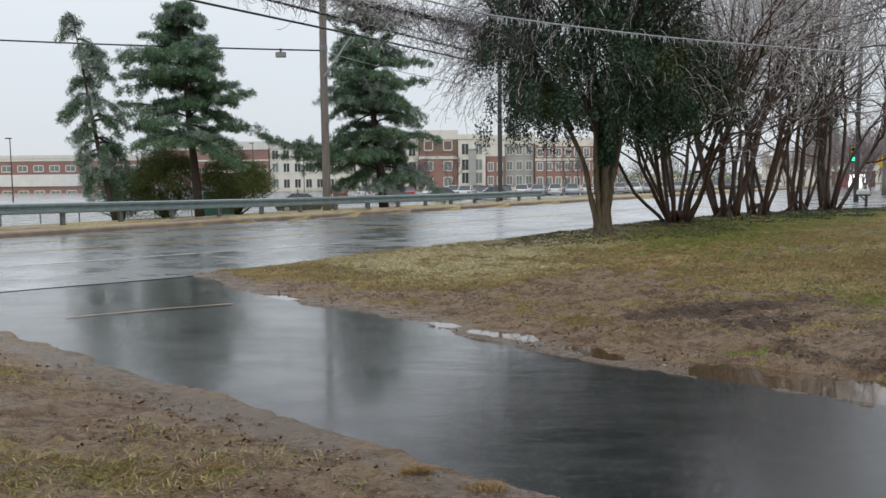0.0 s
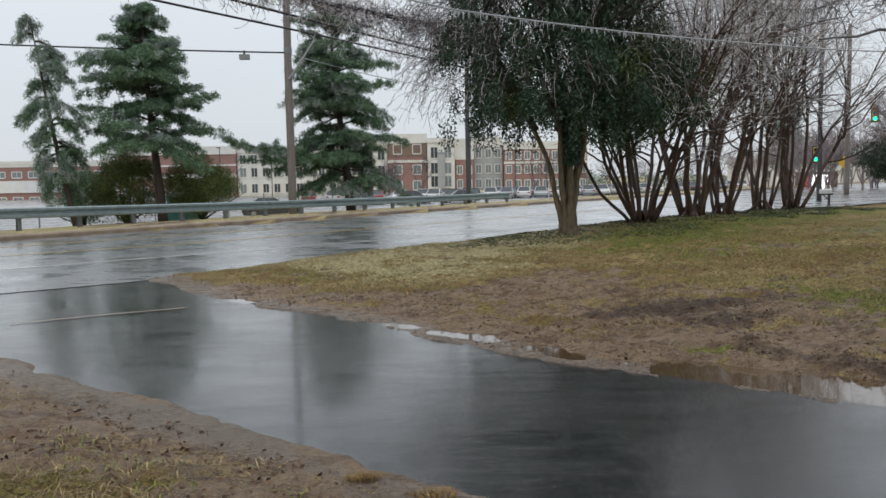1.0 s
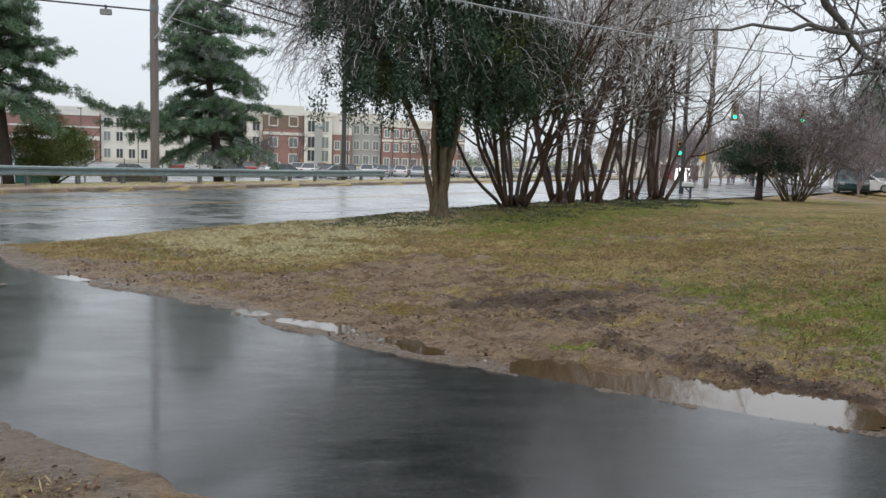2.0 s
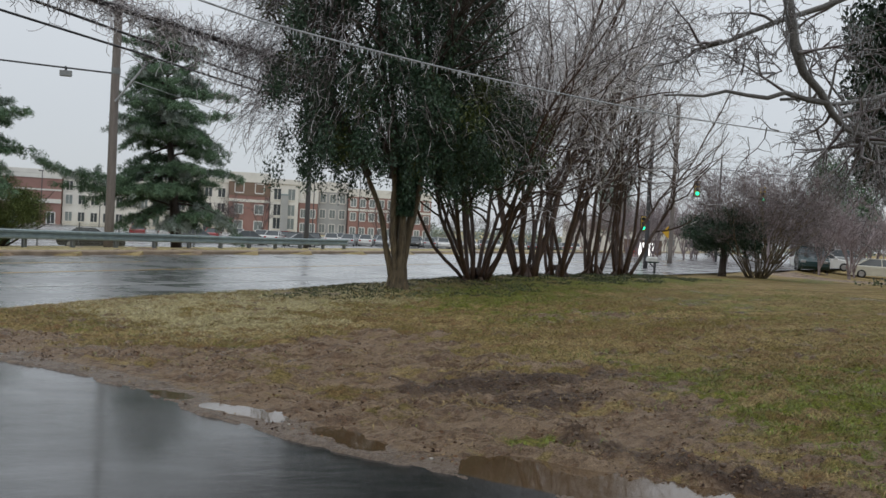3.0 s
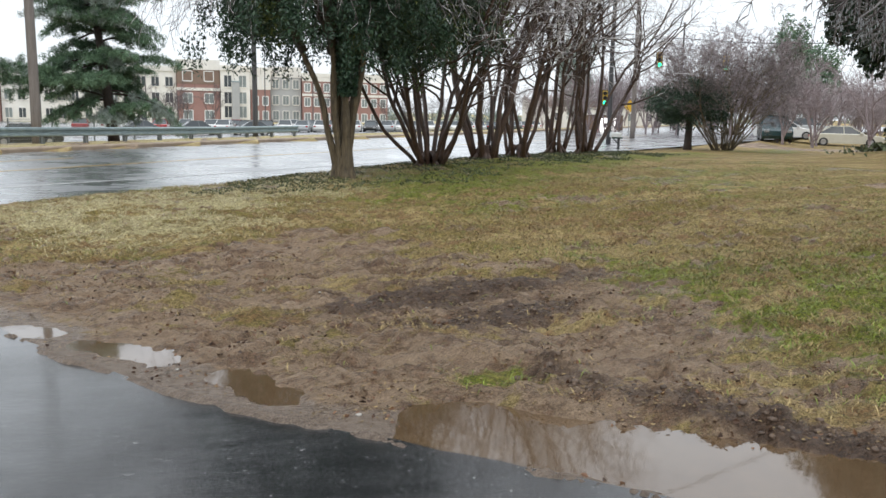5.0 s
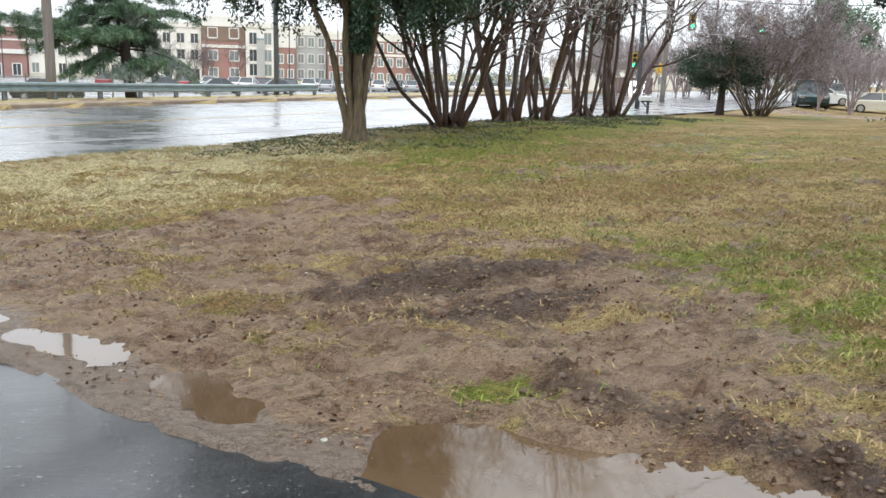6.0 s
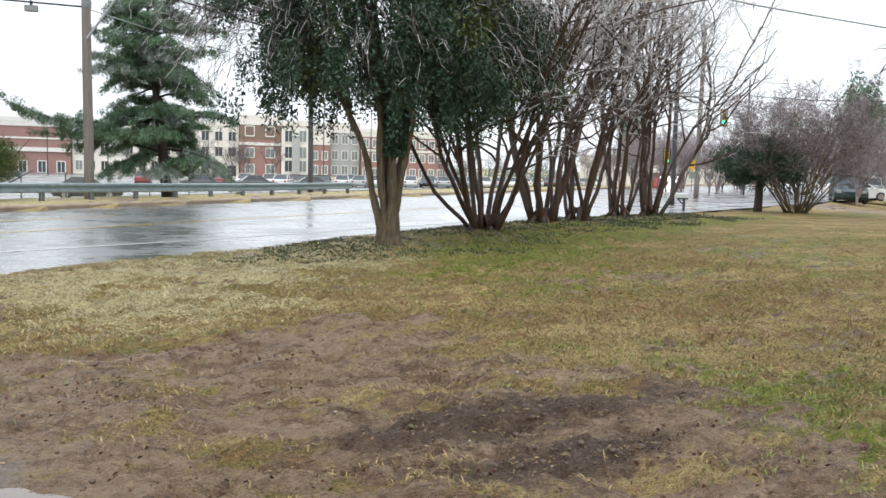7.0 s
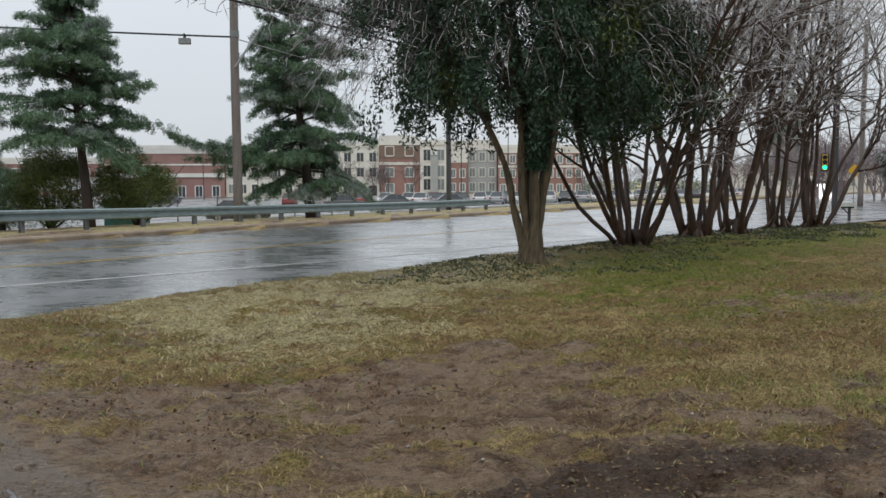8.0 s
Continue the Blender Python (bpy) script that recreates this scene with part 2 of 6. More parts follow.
M = {
    "turf": ground_material(),
    "drive": asphalt_material("wet_driveway_tarmac", (0.006, 0.0065, 0.007), (0.032, 0.033, 0.034), 0.075, 0.17, 0.6, 1.4, 0.65),
    "road": asphalt_material("wet_road_tarmac", (0.06, 0.063, 0.068), (0.19, 0.194, 0.2), 0.16, 0.42, 1.0, 1.45, 0.35),
    "paint_white": surface("worn_white_road_paint", (0.42, 0.43, 0.43), (0.72, 0.72, 0.7), 3, (0.2, 0.4), fine=40),
    "paint_yellow": surface("worn_yellow_road_paint", (0.36, 0.22, 0.03), (0.6, 0.38, 0.06), 3, (0.2, 0.4), fine=40),
    "concrete": surface("stained_kerb_concrete", (0.16, 0.115, 0.075), (0.36, 0.28, 0.2), 2.5, (0.4, 0.7), fine=50, stretch=(1, 1, 0.4)),
    "galv": surface("weathered_galvanised_steel", (0.16, 0.21, 0.22), (0.3, 0.37, 0.38), 4, (0.35, 0.55), metal=0.35, bump=0.1, fine=40),
    "post": surface("weathered_steel_post", (0.13, 0.14, 0.14), (0.26, 0.28, 0.28), 5, (0.4, 0.6), metal=0.3, bump=0.15),
    "pole": surface("wet_creosoted_pole", (0.1, 0.085, 0.075), (0.24, 0.21, 0.19), 3, (0.5, 0.7), fine=35, stretch=(6, 6, 0.4), bump=0.5),
    "pole_dark": surface("dark_wet_pole", (0.03, 0.03, 0.032), (0.08, 0.08, 0.085), 3, (0.4, 0.7), stretch=(6, 6, 0.4)),
    "cable": surface("black_cable_sheath", (0.015, 0.015, 0.017), (0.04, 0.04, 0.045), 6, (0.3, 0.5), bump=0),
    "ice_cable": surface("ice_coated_cable", (0.2, 0.215, 0.23), (0.48, 0.5, 0.52), 9, (0.1, 0.25), bump=0.2),
    "ice": surface("clear_ice", (0.35, 0.38, 0.4), (0.55, 0.58, 0.6), 20, (0.05, 0.15), bump=0),
    "bark": surface("wet_brown_bark", (0.018, 0.012, 0.009), (0.068, 0.046, 0.033), 5, (0.45, 0.7), stretch=(5, 5, 0.9), bump=0.9, dist=0.03, fine=22),
    "bark_tan": surface("smooth_tan_bark", (0.03, 0.022, 0.013), (0.26, 0.195, 0.112), 5, (0.45, 0.7), stretch=(4, 4, 0.7), bump=1.0, dist=0.09, fine=9),
    "bark_myrtle": surface("wet_crape_myrtle_bark", (0.014, 0.009, 0.007), (0.11, 0.06, 0.038), 4, (0.35, 0.6), stretch=(3, 3, 0.8), bump=0.5, dist=0.02, fine=18),
    "bark_ice": surface("iced_grey_bark", (0.08, 0.073, 0.07), (0.27, 0.253, 0.247), 6, (0.25, 0.5), bump=0.5, fine=25),
    "bark_limb": surface("wet_grey_limb_bark", (0.04, 0.037, 0.034), (0.17, 0.163, 0.15), 7, (0.25, 0.5), stretch=(2, 2, 2), bump=0.7, dist=0.02, fine=30),
    "twig_ice": surface("ice_glazed_twigs", (0.36, 0.342, 0.352), (0.74, 0.715, 0.73), 1.2, (0.15, 0.35), bump=0, fine=12),
    "twig_dark": surface("wet_bare_twigs", (0.035, 0.025, 0.023), (0.13, 0.1, 0.1), 1.2, (0.25, 0.5), bump=0, fine=12),
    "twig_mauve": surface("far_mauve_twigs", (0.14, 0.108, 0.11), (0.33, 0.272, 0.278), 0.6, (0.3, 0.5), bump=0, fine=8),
    "holly": leaf_material("glossy_dark_leaves", (0.013, 0.034, 0.019), (0.058, 0.112, 0.058), 0.4, 0.45),
    "holly_new": leaf_material("yellow_green_leaves", (0.035, 0.055, 0.012), (0.13, 0.16, 0.04), 0.35, 0.5),
    "needle": leaf_material("blue_green_needles", (0.05, 0.1, 0.056), (0.22, 0.335, 0.2), 0.6, 0.3, 0.8),
    "needle_warm": leaf_material("olive_needles", (0.05, 0.075, 0.02), (0.205, 0.25, 0.08), 0.6, 0.3, 0.9),
    # ice on the pines; on the farthest trees this grey paints in haze
    "needle_ice_haze": leaf_material("iced_and_hazed_grey_needles", (0.15, 0.19, 0.165), (0.37, 0.43, 0.385), 0.35, 0.5, 0.8),
    "ivy": leaf_material("ground_ivy_leaves", (0.032, 0.042, 0.015), (0.1, 0.12, 0.05), 0.45, 0.4),
    "ivy_dark": leaf_material("dark_climbing_ivy", (0.008, 0.02, 0.01), (0.036, 0.07, 0.033), 0.45, 0.4),
    "blade_straw": leaf_material("straw_blades", (0.12, 0.083, 0.033), (0.5, 0.375, 0.17), 0.6, 0.3, 4),
    "blade_ochre": leaf_material("ochre_dead_blades", (0.1, 0.055, 0.014), (0.36, 0.22, 0.06), 0.6, 0.3, 4),
    "blade_green": leaf_material("green_blades", (0.065, 0.085, 0.01), (0.27, 0.335, 0.036), 0.5, 0.4, 4),
    "blade_frost": leaf_material("ice_glazed_blades", (0.26, 0.225, 0.095), (0.72, 0.64, 0.38), 0.3, 0.5, 4),
    "litter": leaf_material("wet_brown_leaf_litter", (0.025, 0.012, 0.008), (0.24, 0.12, 0.06), 0.5, 0.35, 3),
    "soil": surface("dark_wet_soil", (0.03, 0.018, 0.011), (0.14, 0.09, 0.058), 20, (0.45, 0.7), bump=0.4, fine=80),
    "thatch": leaf_material("loose_thatch", (0.025, 0.014, 0.007), (0.4, 0.28, 0.125), 0.6, 0.3, 4),
    "puddle": surface("muddy_puddle_water", (0.075, 0.046, 0.024), (0.115, 0.075, 0.042), 1.5, (0.01, 0.03), bump=0.03, fine=9, coat=0.5),
    # brick red, dulled and lightened to carry the mist before the far walls
    "brick": surface("haze_paled_red_brick", (0.25, 0.135, 0.115), (0.33, 0.195, 0.17), 0.5, (0.6, 0.8), bump=0.1, fine=6),
    "cream": surface("cream_cast_stone", (0.6, 0.585, 0.545), (0.76, 0.745, 0.7), 0.4, (0.6, 0.8), bump=0, fine=5),
    "brown_band": surface("brown_metal_panel", (0.15, 0.1, 0.075), (0.23, 0.16, 0.12), 0.4, (0.4, 0.6), bump=0),
    "white_panel": surface("white_cladding", (0.62, 0.63, 0.62), (0.78, 0.79, 0.78), 0.4, (0.4, 0.6), bump=0),
    "grey_panel": surface("grey_cladding", (0.3, 0.31, 0.31), (0.42, 0.43, 0.43), 0.4, (0.4, 0.6), bump=0),
    "pane": pane_material("dark_window_glass", (0.03, 0.036, 0.04)),
    "pane_light": pane_material("pale_blind_behind_glass", (0.13, 0.15, 0.15)),
    "tyre": surface("wet_tyre_rubber", (0.012, 0.012, 0.013), (0.03, 0.03, 0.03), 10, (0.4, 0.6), bump=0),
    "rim": surface("alloy_wheel", (0.35, 0.35, 0.36), (0.55, 0.55, 0.56), 10, (0.25, 0.4), metal=0.8, bump=0),
    "black": surface("black_painted_steel", (0.012, 0.012, 0.013), (0.03, 0.03, 0.032), 8, (0.3, 0.5), bump=0),
    "plastic_grey": surface("grey_plastic_case", (0.16, 0.17, 0.17), (0.28, 0.29, 0.29), 8, (0.4, 0.6), bump=0),
    "mail": surface("painted_mailbox_tin", (0.5, 0.52, 0.5), (0.72, 0.74, 0.72), 12, (0.3, 0.5), bump=0),
    "mail_green": surface("dark_green_paint", (0.012, 0.05, 0.035), (0.03, 0.09, 0.06), 12, (0.3, 0.5), bump=0),
    "stone": surface("pale_wet_pebble", (0.22, 0.2, 0.17), (0.4, 0.37, 0.33), 30, (0.25, 0.5), bump=0.2),
    "hood_yellow": surface("yellow_signal_housing", (0.45, 0.27, 0.02), (0.62, 0.4, 0.04), 8, (0.35, 0.5), bump=0),
    "sign_yellow": surface("yellow_warning_sign", (0.6, 0.34, 0.02), (0.7, 0.42, 0.04), 8, (0.35, 0.5), bump=0),
    "green_lamp": glow("green_signal_lens", (0.02, 1.0, 0.5), 2.2),
    "led_white": glow("lit_white_message_panel", (1.0, 0.97, 0.95), 1.6),
    "led_red": glow("lit_red_message_mark", (0.7, 0.06, 0.05), 0.25),
    "tail": surface("red_tail_lens", (0.25, 0.01, 0.01), (0.4, 0.02, 0.02), 10, (0.1, 0.2), bump=0),
    "teal_box": surface("teal_painted_cabinet", (0.03, 0.13, 0.12), (0.06, 0.2, 0.19), 6, (0.35, 0.5), bump=0),
}

# ---- mesh tools ----
def mesh_of(name, verts, faces, material, smooth=False):
    me = bpy.data.meshes.new(name)
    me.from_pydata([tuple(v) for v in verts], [], [tuple(f) for f in faces])
    me.materials.append(material)
    if smooth:
        me.polygons.foreach_set("use_smooth", [True] * len(me.polygons))
    me.update()
    return me


def part(name, me, parent=None, label=""):
    ob = new(name, me)
    if parent is not None:
        ob.parent = parent
    return tagged(ob, label)


def thing(name, at, label, category, group="", kind="", turn=0.0):
    ob = new(name)
    ob.matrix_world = pose(*at, 0, 0, turn)
    ob.empty_display_size = 0.2
    return tagged(ob, label, category, group, kind)


def box(bm, x0, x1, y0, y1, z0, z1, bevel=0.0):
    r = bmesh.ops.create_cube(bm, size=1.0)["verts"]
    bmesh.ops.transform(bm, matrix=Matrix.Translation(((x0 + x1) / 2, (y0 + y1) / 2, (z0 + z1) / 2)) @ Matrix.Diagonal((abs(x1 - x0), abs(y1 - y0), abs(z1 - z0), 1)), verts=r)
    if bevel:
        edges = list({e for v in r for e in v.link_edges})
        bmesh.ops.bevel(bm, geom=edges, offset=bevel, segments=2, affect="EDGES", profile=0.5)
    return r


def done(bm, name, material, smooth=False):
    me = bpy.data.meshes.new(name)
    bm.to_mesh(me)
    bm.free()
    me.materials.append(material)
    if smooth:
        me.polygons.foreach_set("use_smooth", [True] * len(me.polygons))
    return me


def box_mesh(name, dims, material, bevel=0.0):
    bm = bmesh.new()
    box(bm, *dims, bevel=bevel)
    return done(bm, name, material)


def tubes(name, segs, sides, material):
    """One mesh of tapered pieces, each a row of start, end, start radius, end radius."""
    a = np.array(segs, dtype=np.float64)
    n = len(a)
    p0, p1, r0, r1 = a[:, 0:3], a[:, 3:6], a[:, 6], a[:, 7]
    d = p1 - p0
    d /= np.maximum(np.linalg.norm(d, axis=1, keepdims=True), 1e-9)
    ref = np.where(np.abs(d[:, 2:3]) > 0.9, np.array([[1.0, 0, 0]]), np.array([[0, 0, 1.0]]))
    u = np.cross(d, ref)
    u /= np.linalg.norm(u, axis=1, keepdims=True)
    w = np.cross(d, u)
    verts = np.empty((n, 2, sides, 3))
    for k in range(sides):
        ang = 2 * math.pi * k / sides
        off = math.cos(ang) * u + math.sin(ang) * w
        verts[:, 0, k] = p0 + off * r0[:, None]
        verts[:, 1, k] = p1 + off * r1[:, None]
    base = (np.arange(n) * 2 * sides)[:, None]
    k = np.arange(sides)
    k2 = (k + 1) % sides
    faces = np.stack([base + k, base + k2, base + sides + k2, base + sides + k], axis=-1).reshape(-1, 4)
    return quads(name, verts.reshape(-1, 3), faces, material, smooth=sides > 3)


def quads(name, verts, faces, material, smooth=False):
    me = bpy.data.meshes.new(name)
    nv, nf = len(verts), len(faces)
    me.vertices.add(nv)
    me.vertices.foreach_set("co", np.ascontiguousarray(verts, dtype=np.float32).ravel())
    me.loops.add(nf * 4)
    me.loops.foreach_set("vertex_index", np.ascontiguousarray(faces, dtype=np.int32).ravel())
    me.polygons.add(nf)
    me.polygons.foreach_set("loop_start", np.arange(0, nf * 4, 4, dtype=np.int32))
    me.polygons.foreach_set("use_smooth", np.full(nf, smooth))
    me.materials.append(material)
    me.update(calc_edges=True)
    return me


def leaves(name, centres, length, width, material, rng, lean=None, up=0.0):
    """One mesh of small pointed, folded leaves round the centres given."""
    n = len(centres)
    d = rng.normal(size=(n, 3))
    if lean is not None:
        d = d * 0.55 + lean
    d[:, 2] += up
    d /= np.linalg.norm(d, axis=1, keepdims=True)
    s = np.cross(d, rng.normal(size=(n, 3)))
    s /= np.linalg.norm(s, axis=1, keepdims=True)
    k = np.cross(d, s)
    size = (0.6 + 0.8 * rng.random(n))[:, None]
    L, W = length * size, width * size
    verts = np.stack([centres - d * L * 0.5, centres + s * W * 0.5 + k * W * 0.15, centres + d * L * 0.5, centres - s * W * 0.5 + k * W * 0.15], axis=1).reshape(-1, 3)
    return quads(name, verts, np.arange(n * 4).reshape(-1, 4), material)


def polyline_side(px, py, pts):
    """Signed distance to a polyline: positive on its left."""
    best = np.full(np.shape(px), 1e9)
    side = np.zeros(np.shape(px))
    for (ax, ay), (bx, by) in zip(pts, pts[1:]):
        dx, dy = bx - ax, by - ay
        q = dx * dx + dy * dy
        t = np.clip(((px - ax) * dx + (py - ay) * dy) / q, 0, 1)
        ex, ey = px - ax - t * dx, py - ay - t * dy
        dist = np.hypot(ex, ey)
        cr = dx * (py - ay) - dy * (px - ax)
        m = dist < best - 1e-9
        best = np.where(m, dist, best)
        side = np.where(m, np.sign(cr), side)
    return best * side


def ease(x, a, b):
    t = np.clip((x - a) / (b - a), 0, 1)
    return t * t * (3 - 2 * t)


def lattice(seed, size=64):
    return np.random.default_rng(seed).random((size, size))


def vnoise(x, y, scale, seed):
    """Smooth value noise in the plan, 0 to 1."""
    g = lattice(seed)
    u, v = np.asarray(x) * scale + 31.7, np.asarray(y) * scale + 17.3
    i, j = np.floor(u).astype(int), np.floor(v).astype(int)
    fu, fv = u - i, v - j
    fu, fv = fu * fu * (3 - 2 * fu), fv * fv * (3 - 2 * fv)
    a, b2, c, d = g[i % 64, j % 64], g[(i + 1) % 64, j % 64], g[i % 64, (j + 1) % 64], g[(i + 1) % 64, (j + 1) % 64]
    return (a * (1 - fu) + b2 * fu) * (1 - fv) + (c * (1 - fu) + d * fu) * fv


def fbm(x, y, scale, seed, octaves=4):
    tot, amp, norm = 0.0, 1.0, 0.0
    for o in range(octaves):
        tot = tot + amp * vnoise(x, y, scale * 2 ** o, seed + o)
        norm += amp
        amp *= 0.55
    return tot / norm


def pipe(name, chain, sides, material):
    """One unbroken tapering tube along a chain of x, y, z, radius, closed at both ends."""
    a = np.array(chain, dtype=np.float64)
    p, r, n = a[:, :3], a[:, 3], len(a)
    d = np.gradient(p, axis=0)
    d /= np.maximum(np.linalg.norm(d, axis=1, keepdims=True), 1e-9)
    ref = np.array([0.0, 1.0, 0.0]) if abs(d[:, 1].mean()) < 0.8 else np.array([1.0, 0, 0])
    u = np.cross(d, ref)
    u /= np.maximum(np.linalg.norm(u, axis=1, keepdims=True), 1e-9)
    w = np.cross(d, u)
    ang = np.arange(sides) * 2 * math.pi / sides
    v = p[:, None, :] + r[:, None, None] * (np.cos(ang)[None, :, None] * u[:, None, :] + np.sin(ang)[None, :, None] * w[:, None, :])
    base = (np.arange(n - 1) * sides)[:, None]
    k = np.arange(sides)
    k2 = (k + 1) % sides
    f = np.stack([base + k, base + k2, base + sides + k2, base + sides + k], axis=-1).reshape(-1, 4)
    me = mesh_of(name, v.reshape(-1, 3), f.tolist() + [list(range(sides))[::-1], list(range((n - 1) * sides, n * sides))], material, smooth=True)
    return me


def segs_of(chains):
    return [(*a[:3], *b[:3], a[3], b[3]) for ch in chains for a, b in zip(ch, ch[1:])]

# ---- the lie of the land ----
DRIVE_FAR = [(-4.1, 13.2), (-3.45, 12.5), (-2.16, 10.5), (-0.93, 9.45), (-0.27, 8.7), (0.24, 7.92), (0.86, 7.2), (1.42, 6.63), (1.83, 6.3), (2.26, 5.92), (2.87, 5.37), (5.2, 3.6), (9, 0.6), (24, -11)]
DRIVE_NEAR = [(-16, 12.5), (-9, 10.2), (-6.2, 9.1), (-4.33, 8.13), (-2.95, 6.82), (-1.99, 5.98), (-1.22, 5.27), (-0.6, 4.68), (0.04, 4.16), (0.5, 3.78), (2.2, 2.5), (6, -0.6), (20, -12)]
ROAD_NEAR = [(-60, -38), (-14, 4.2), (-8.5, 9.3), (-6.1, 11.4), (-4.0, 13.0), (-2.8, 14.3), (-1.75, 16.0), (-0.7, 17.4), (1, 18.9), (3.1, 21.7), (5.8, 24.5), (17.6, 34.8), (60, 73), (170, 172)]
KERB = [(-64, -48), (-18.8, 11.6), (-11.26, 21.4), (-5.51, 28.9), (3.12, 39.8), (7.8, 45.4), (30, 72), (120, 177)]
PUDDLES = [((2.22, 6.38), (3.62, 5.32), 0.29), ((1.16, 7.42), (1.45, 7.02), 0.07), ((0.35, 8.22), (0.8, 7.83), 0.07), ((-0.15, 8.68), (0.05, 8.56), 0.05), ((-2.25, 10.75), (-2.0, 10.62), 0.12), ((1.45, 10.2), (1.75, 10.12), 0.06)]
WATER = -0.048
AX, AY = math.cos(radians(47)), math.sin(radians(47))


def along(p):
    return p[0] * AX + p[1] * AY, -p[0] * AY + p[1] * AX


def interp_line(pts, u):
    q = [along(p) for p in pts]
    return np.interp(u, [a for a, _ in q], [b for _, b in q])


def road_z(x, y):
    u, v = x * AX + y * AY, -x * AY + y * AX
    vn, vk = interp_line(ROAD_NEAR, u), interp_line(KERB, u)
    return -0.012 + 0.015 * np.clip((v - vn) / (vk - vn), -0.05, 1)


def capsule(x, y, a, b, r):
    dx, dy = b[0] - a[0], b[1] - a[1]
    t = np.clip(((x - a[0]) * dx + (y - a[1]) * dy) / (dx * dx + dy * dy), 0, 1)
    return np.hypot(x - a[0] - t * dx, y - a[1] - t * dy) - r


LAST_DIRT = [None]


def land(x, y):
    """Height of the ground, with the masks for mud, green and ice, over the plan."""
    x, y = np.asarray(x, float), np.asarray(y, float)
    sF, sN = polyline_side(x, y, DRIVE_FAR), polyline_side(x, y, DRIVE_NEAR)
    sR, sK = polyline_side(x, y, ROAD_NEAR), polyline_side(x, y, KERB)
    rag = 0.22 * (fbm(x, y, 1.6, 5, 4) - 0.5) + 0.1 * (fbm(x, y, 7, 15, 2) - 0.5)
    inside = np.maximum(np.minimum(np.minimum(-sF, sN), 2.0 - sR), np.minimum(sR, -sK))
    a = inside + rag * ease(-sK, 0.2, 1.0)
    fine = fbm(x, y, 5.0, 25, 4) - 0.5
    lump = fbm(x, y, 1.1, 35, 3) - 0.5
    lawn = -0.035 + 0.13 * ease(sF, 2.0, 4.2) + 0.19 * ease(sF, 4.3, 9.0) + 0.04 * lump
    away = np.hypot(x - 3, y - 12)
    lawn = lawn - 0.32 * ease(away, 13, 32) - 0.5 * ease(away, 30, 62) + 0.45 * ease(np.hypot(x - 24, y - 24), 6, 1)
    lawn = lawn - 0.11 * np.exp(-((x - 3.2) ** 2 + (y - 18.1) ** 2) / 9.0)
    lawn = lawn * (0.1 + 0.9 * ease(-sR, 0.1, 2.4))
    near = -0.006 + 0.06 * ease(-sN, 0.1, 1.6) + 0.03 * lump * ease(-sN, 0, 0.6)
    beyond = 0.13 - 0.4 * ease(sK, 1.5, 9) - 1.05 * ease(sK, 9, 27) - 0.15 * ease(sK, 26, 60) - 1.0 * ease(sK, 80, 150)
    z = np.where(sK > 0, beyond, np.where(sF > 0, lawn, near))
    reach = np.interp(x, [-3, -0.8, 0.4, 1.4, 2.6, 4.0, 6.0], [0.35, 0.7, 1.5, 3.0, 4.0, 3.6, 1.8])
    mud = np.maximum.reduce([(1 - ease(sF + 2.4 * lump, reach - 0.7, reach + 0.9)) * (1 - 0.6 * ease(x - 0.5 * lump, 3.2, 5.0)), 1 - ease(sF + 0.6 * lump, 0.3, 0.85), 1 - ease(capsule(x, y, (2.3, 6.75), (4.0, 5.35), 0.0) + 0.5 * lump, 0.35, 0.6)])
    rut = np.maximum(1 - ease(capsule(x, y, (2.0, 8.75), (4.0, 9.15), 0.1) + 0.4 * lump, 0.0, 0.3), 1 - ease(capsule(x, y, (2.5, 8.1), (3.6, 8.45), 0.05) + 0.4 * lump, 0.0, 0.2))
    patch = 1 - ease(np.hypot((x - 12.6) / 1.8, (y - 14.2) / 0.9) + lump, 0.5, 1.1)
    lot = ease(x, 26, 29) * ease(y, 34, 38) * (1 - ease(y - 0.6 * x, 26, 30))
    mud = np.where(sF > 0, np.maximum(np.maximum(mud, patch), 0.9 * lot), 0.68 + 1.1 * lump + 0.5 * (1 - ease(-sN, 0, 0.8)))
    mud = np.where(sK > 0, 0.1, mud)
    bank = 1 - ease(np.abs(capsule(x, y, (2.88, 6.98), (3.98, 5.5), 0.0)), 0.05, 0.24)
    ruts = np.clip(mud, 0, 1)
    tread = np.abs(((x * 0.55 + y * 0.83) * 2.3 + 1.5 * lump) % 1 - 0.5)
    calm = np.clip(0.12 + 0.88 * ease(-inside, 0.1, 0.8), 0, 1)
    clod = (np.abs(fbm(x, y, 6.0, 145, 3) - 0.5) * 0.09 + np.clip(fbm(x, y, 11.0, 175, 2) - 0.55, 0, 1) * 0.09) * ruts * ease(sF, 0.2, 0.6)
    z = z + clod + np.where(sK > 0, 0.02, (0.035 + 0.03 * ruts) * calm) * fine + 0.03 * ruts * (tread - 0.25) * (sF > 0.4)
    z = z + bank * (0.012 + 0.13 * np.abs(fbm(x, y, 7, 55, 3) - 0.42)) - 0.03 * rut + 0.05 * rut * fbm(x, y, 8, 185, 3)
    pits = fbm(x * 0.7 + 0.2 * y, y, 3.2, 215, 3)
    z = z + (0.05 * ease(pits, 0.5, 0.72) - 0.035 * ease(pits, 0.48, 0.3)) * calm * (0.35 + 0.65 * ruts) * (sK < 0) * ease(np.abs(sF), 0.15, 0.7)
    sod = fbm(x, y, 11.0, 225, 2)
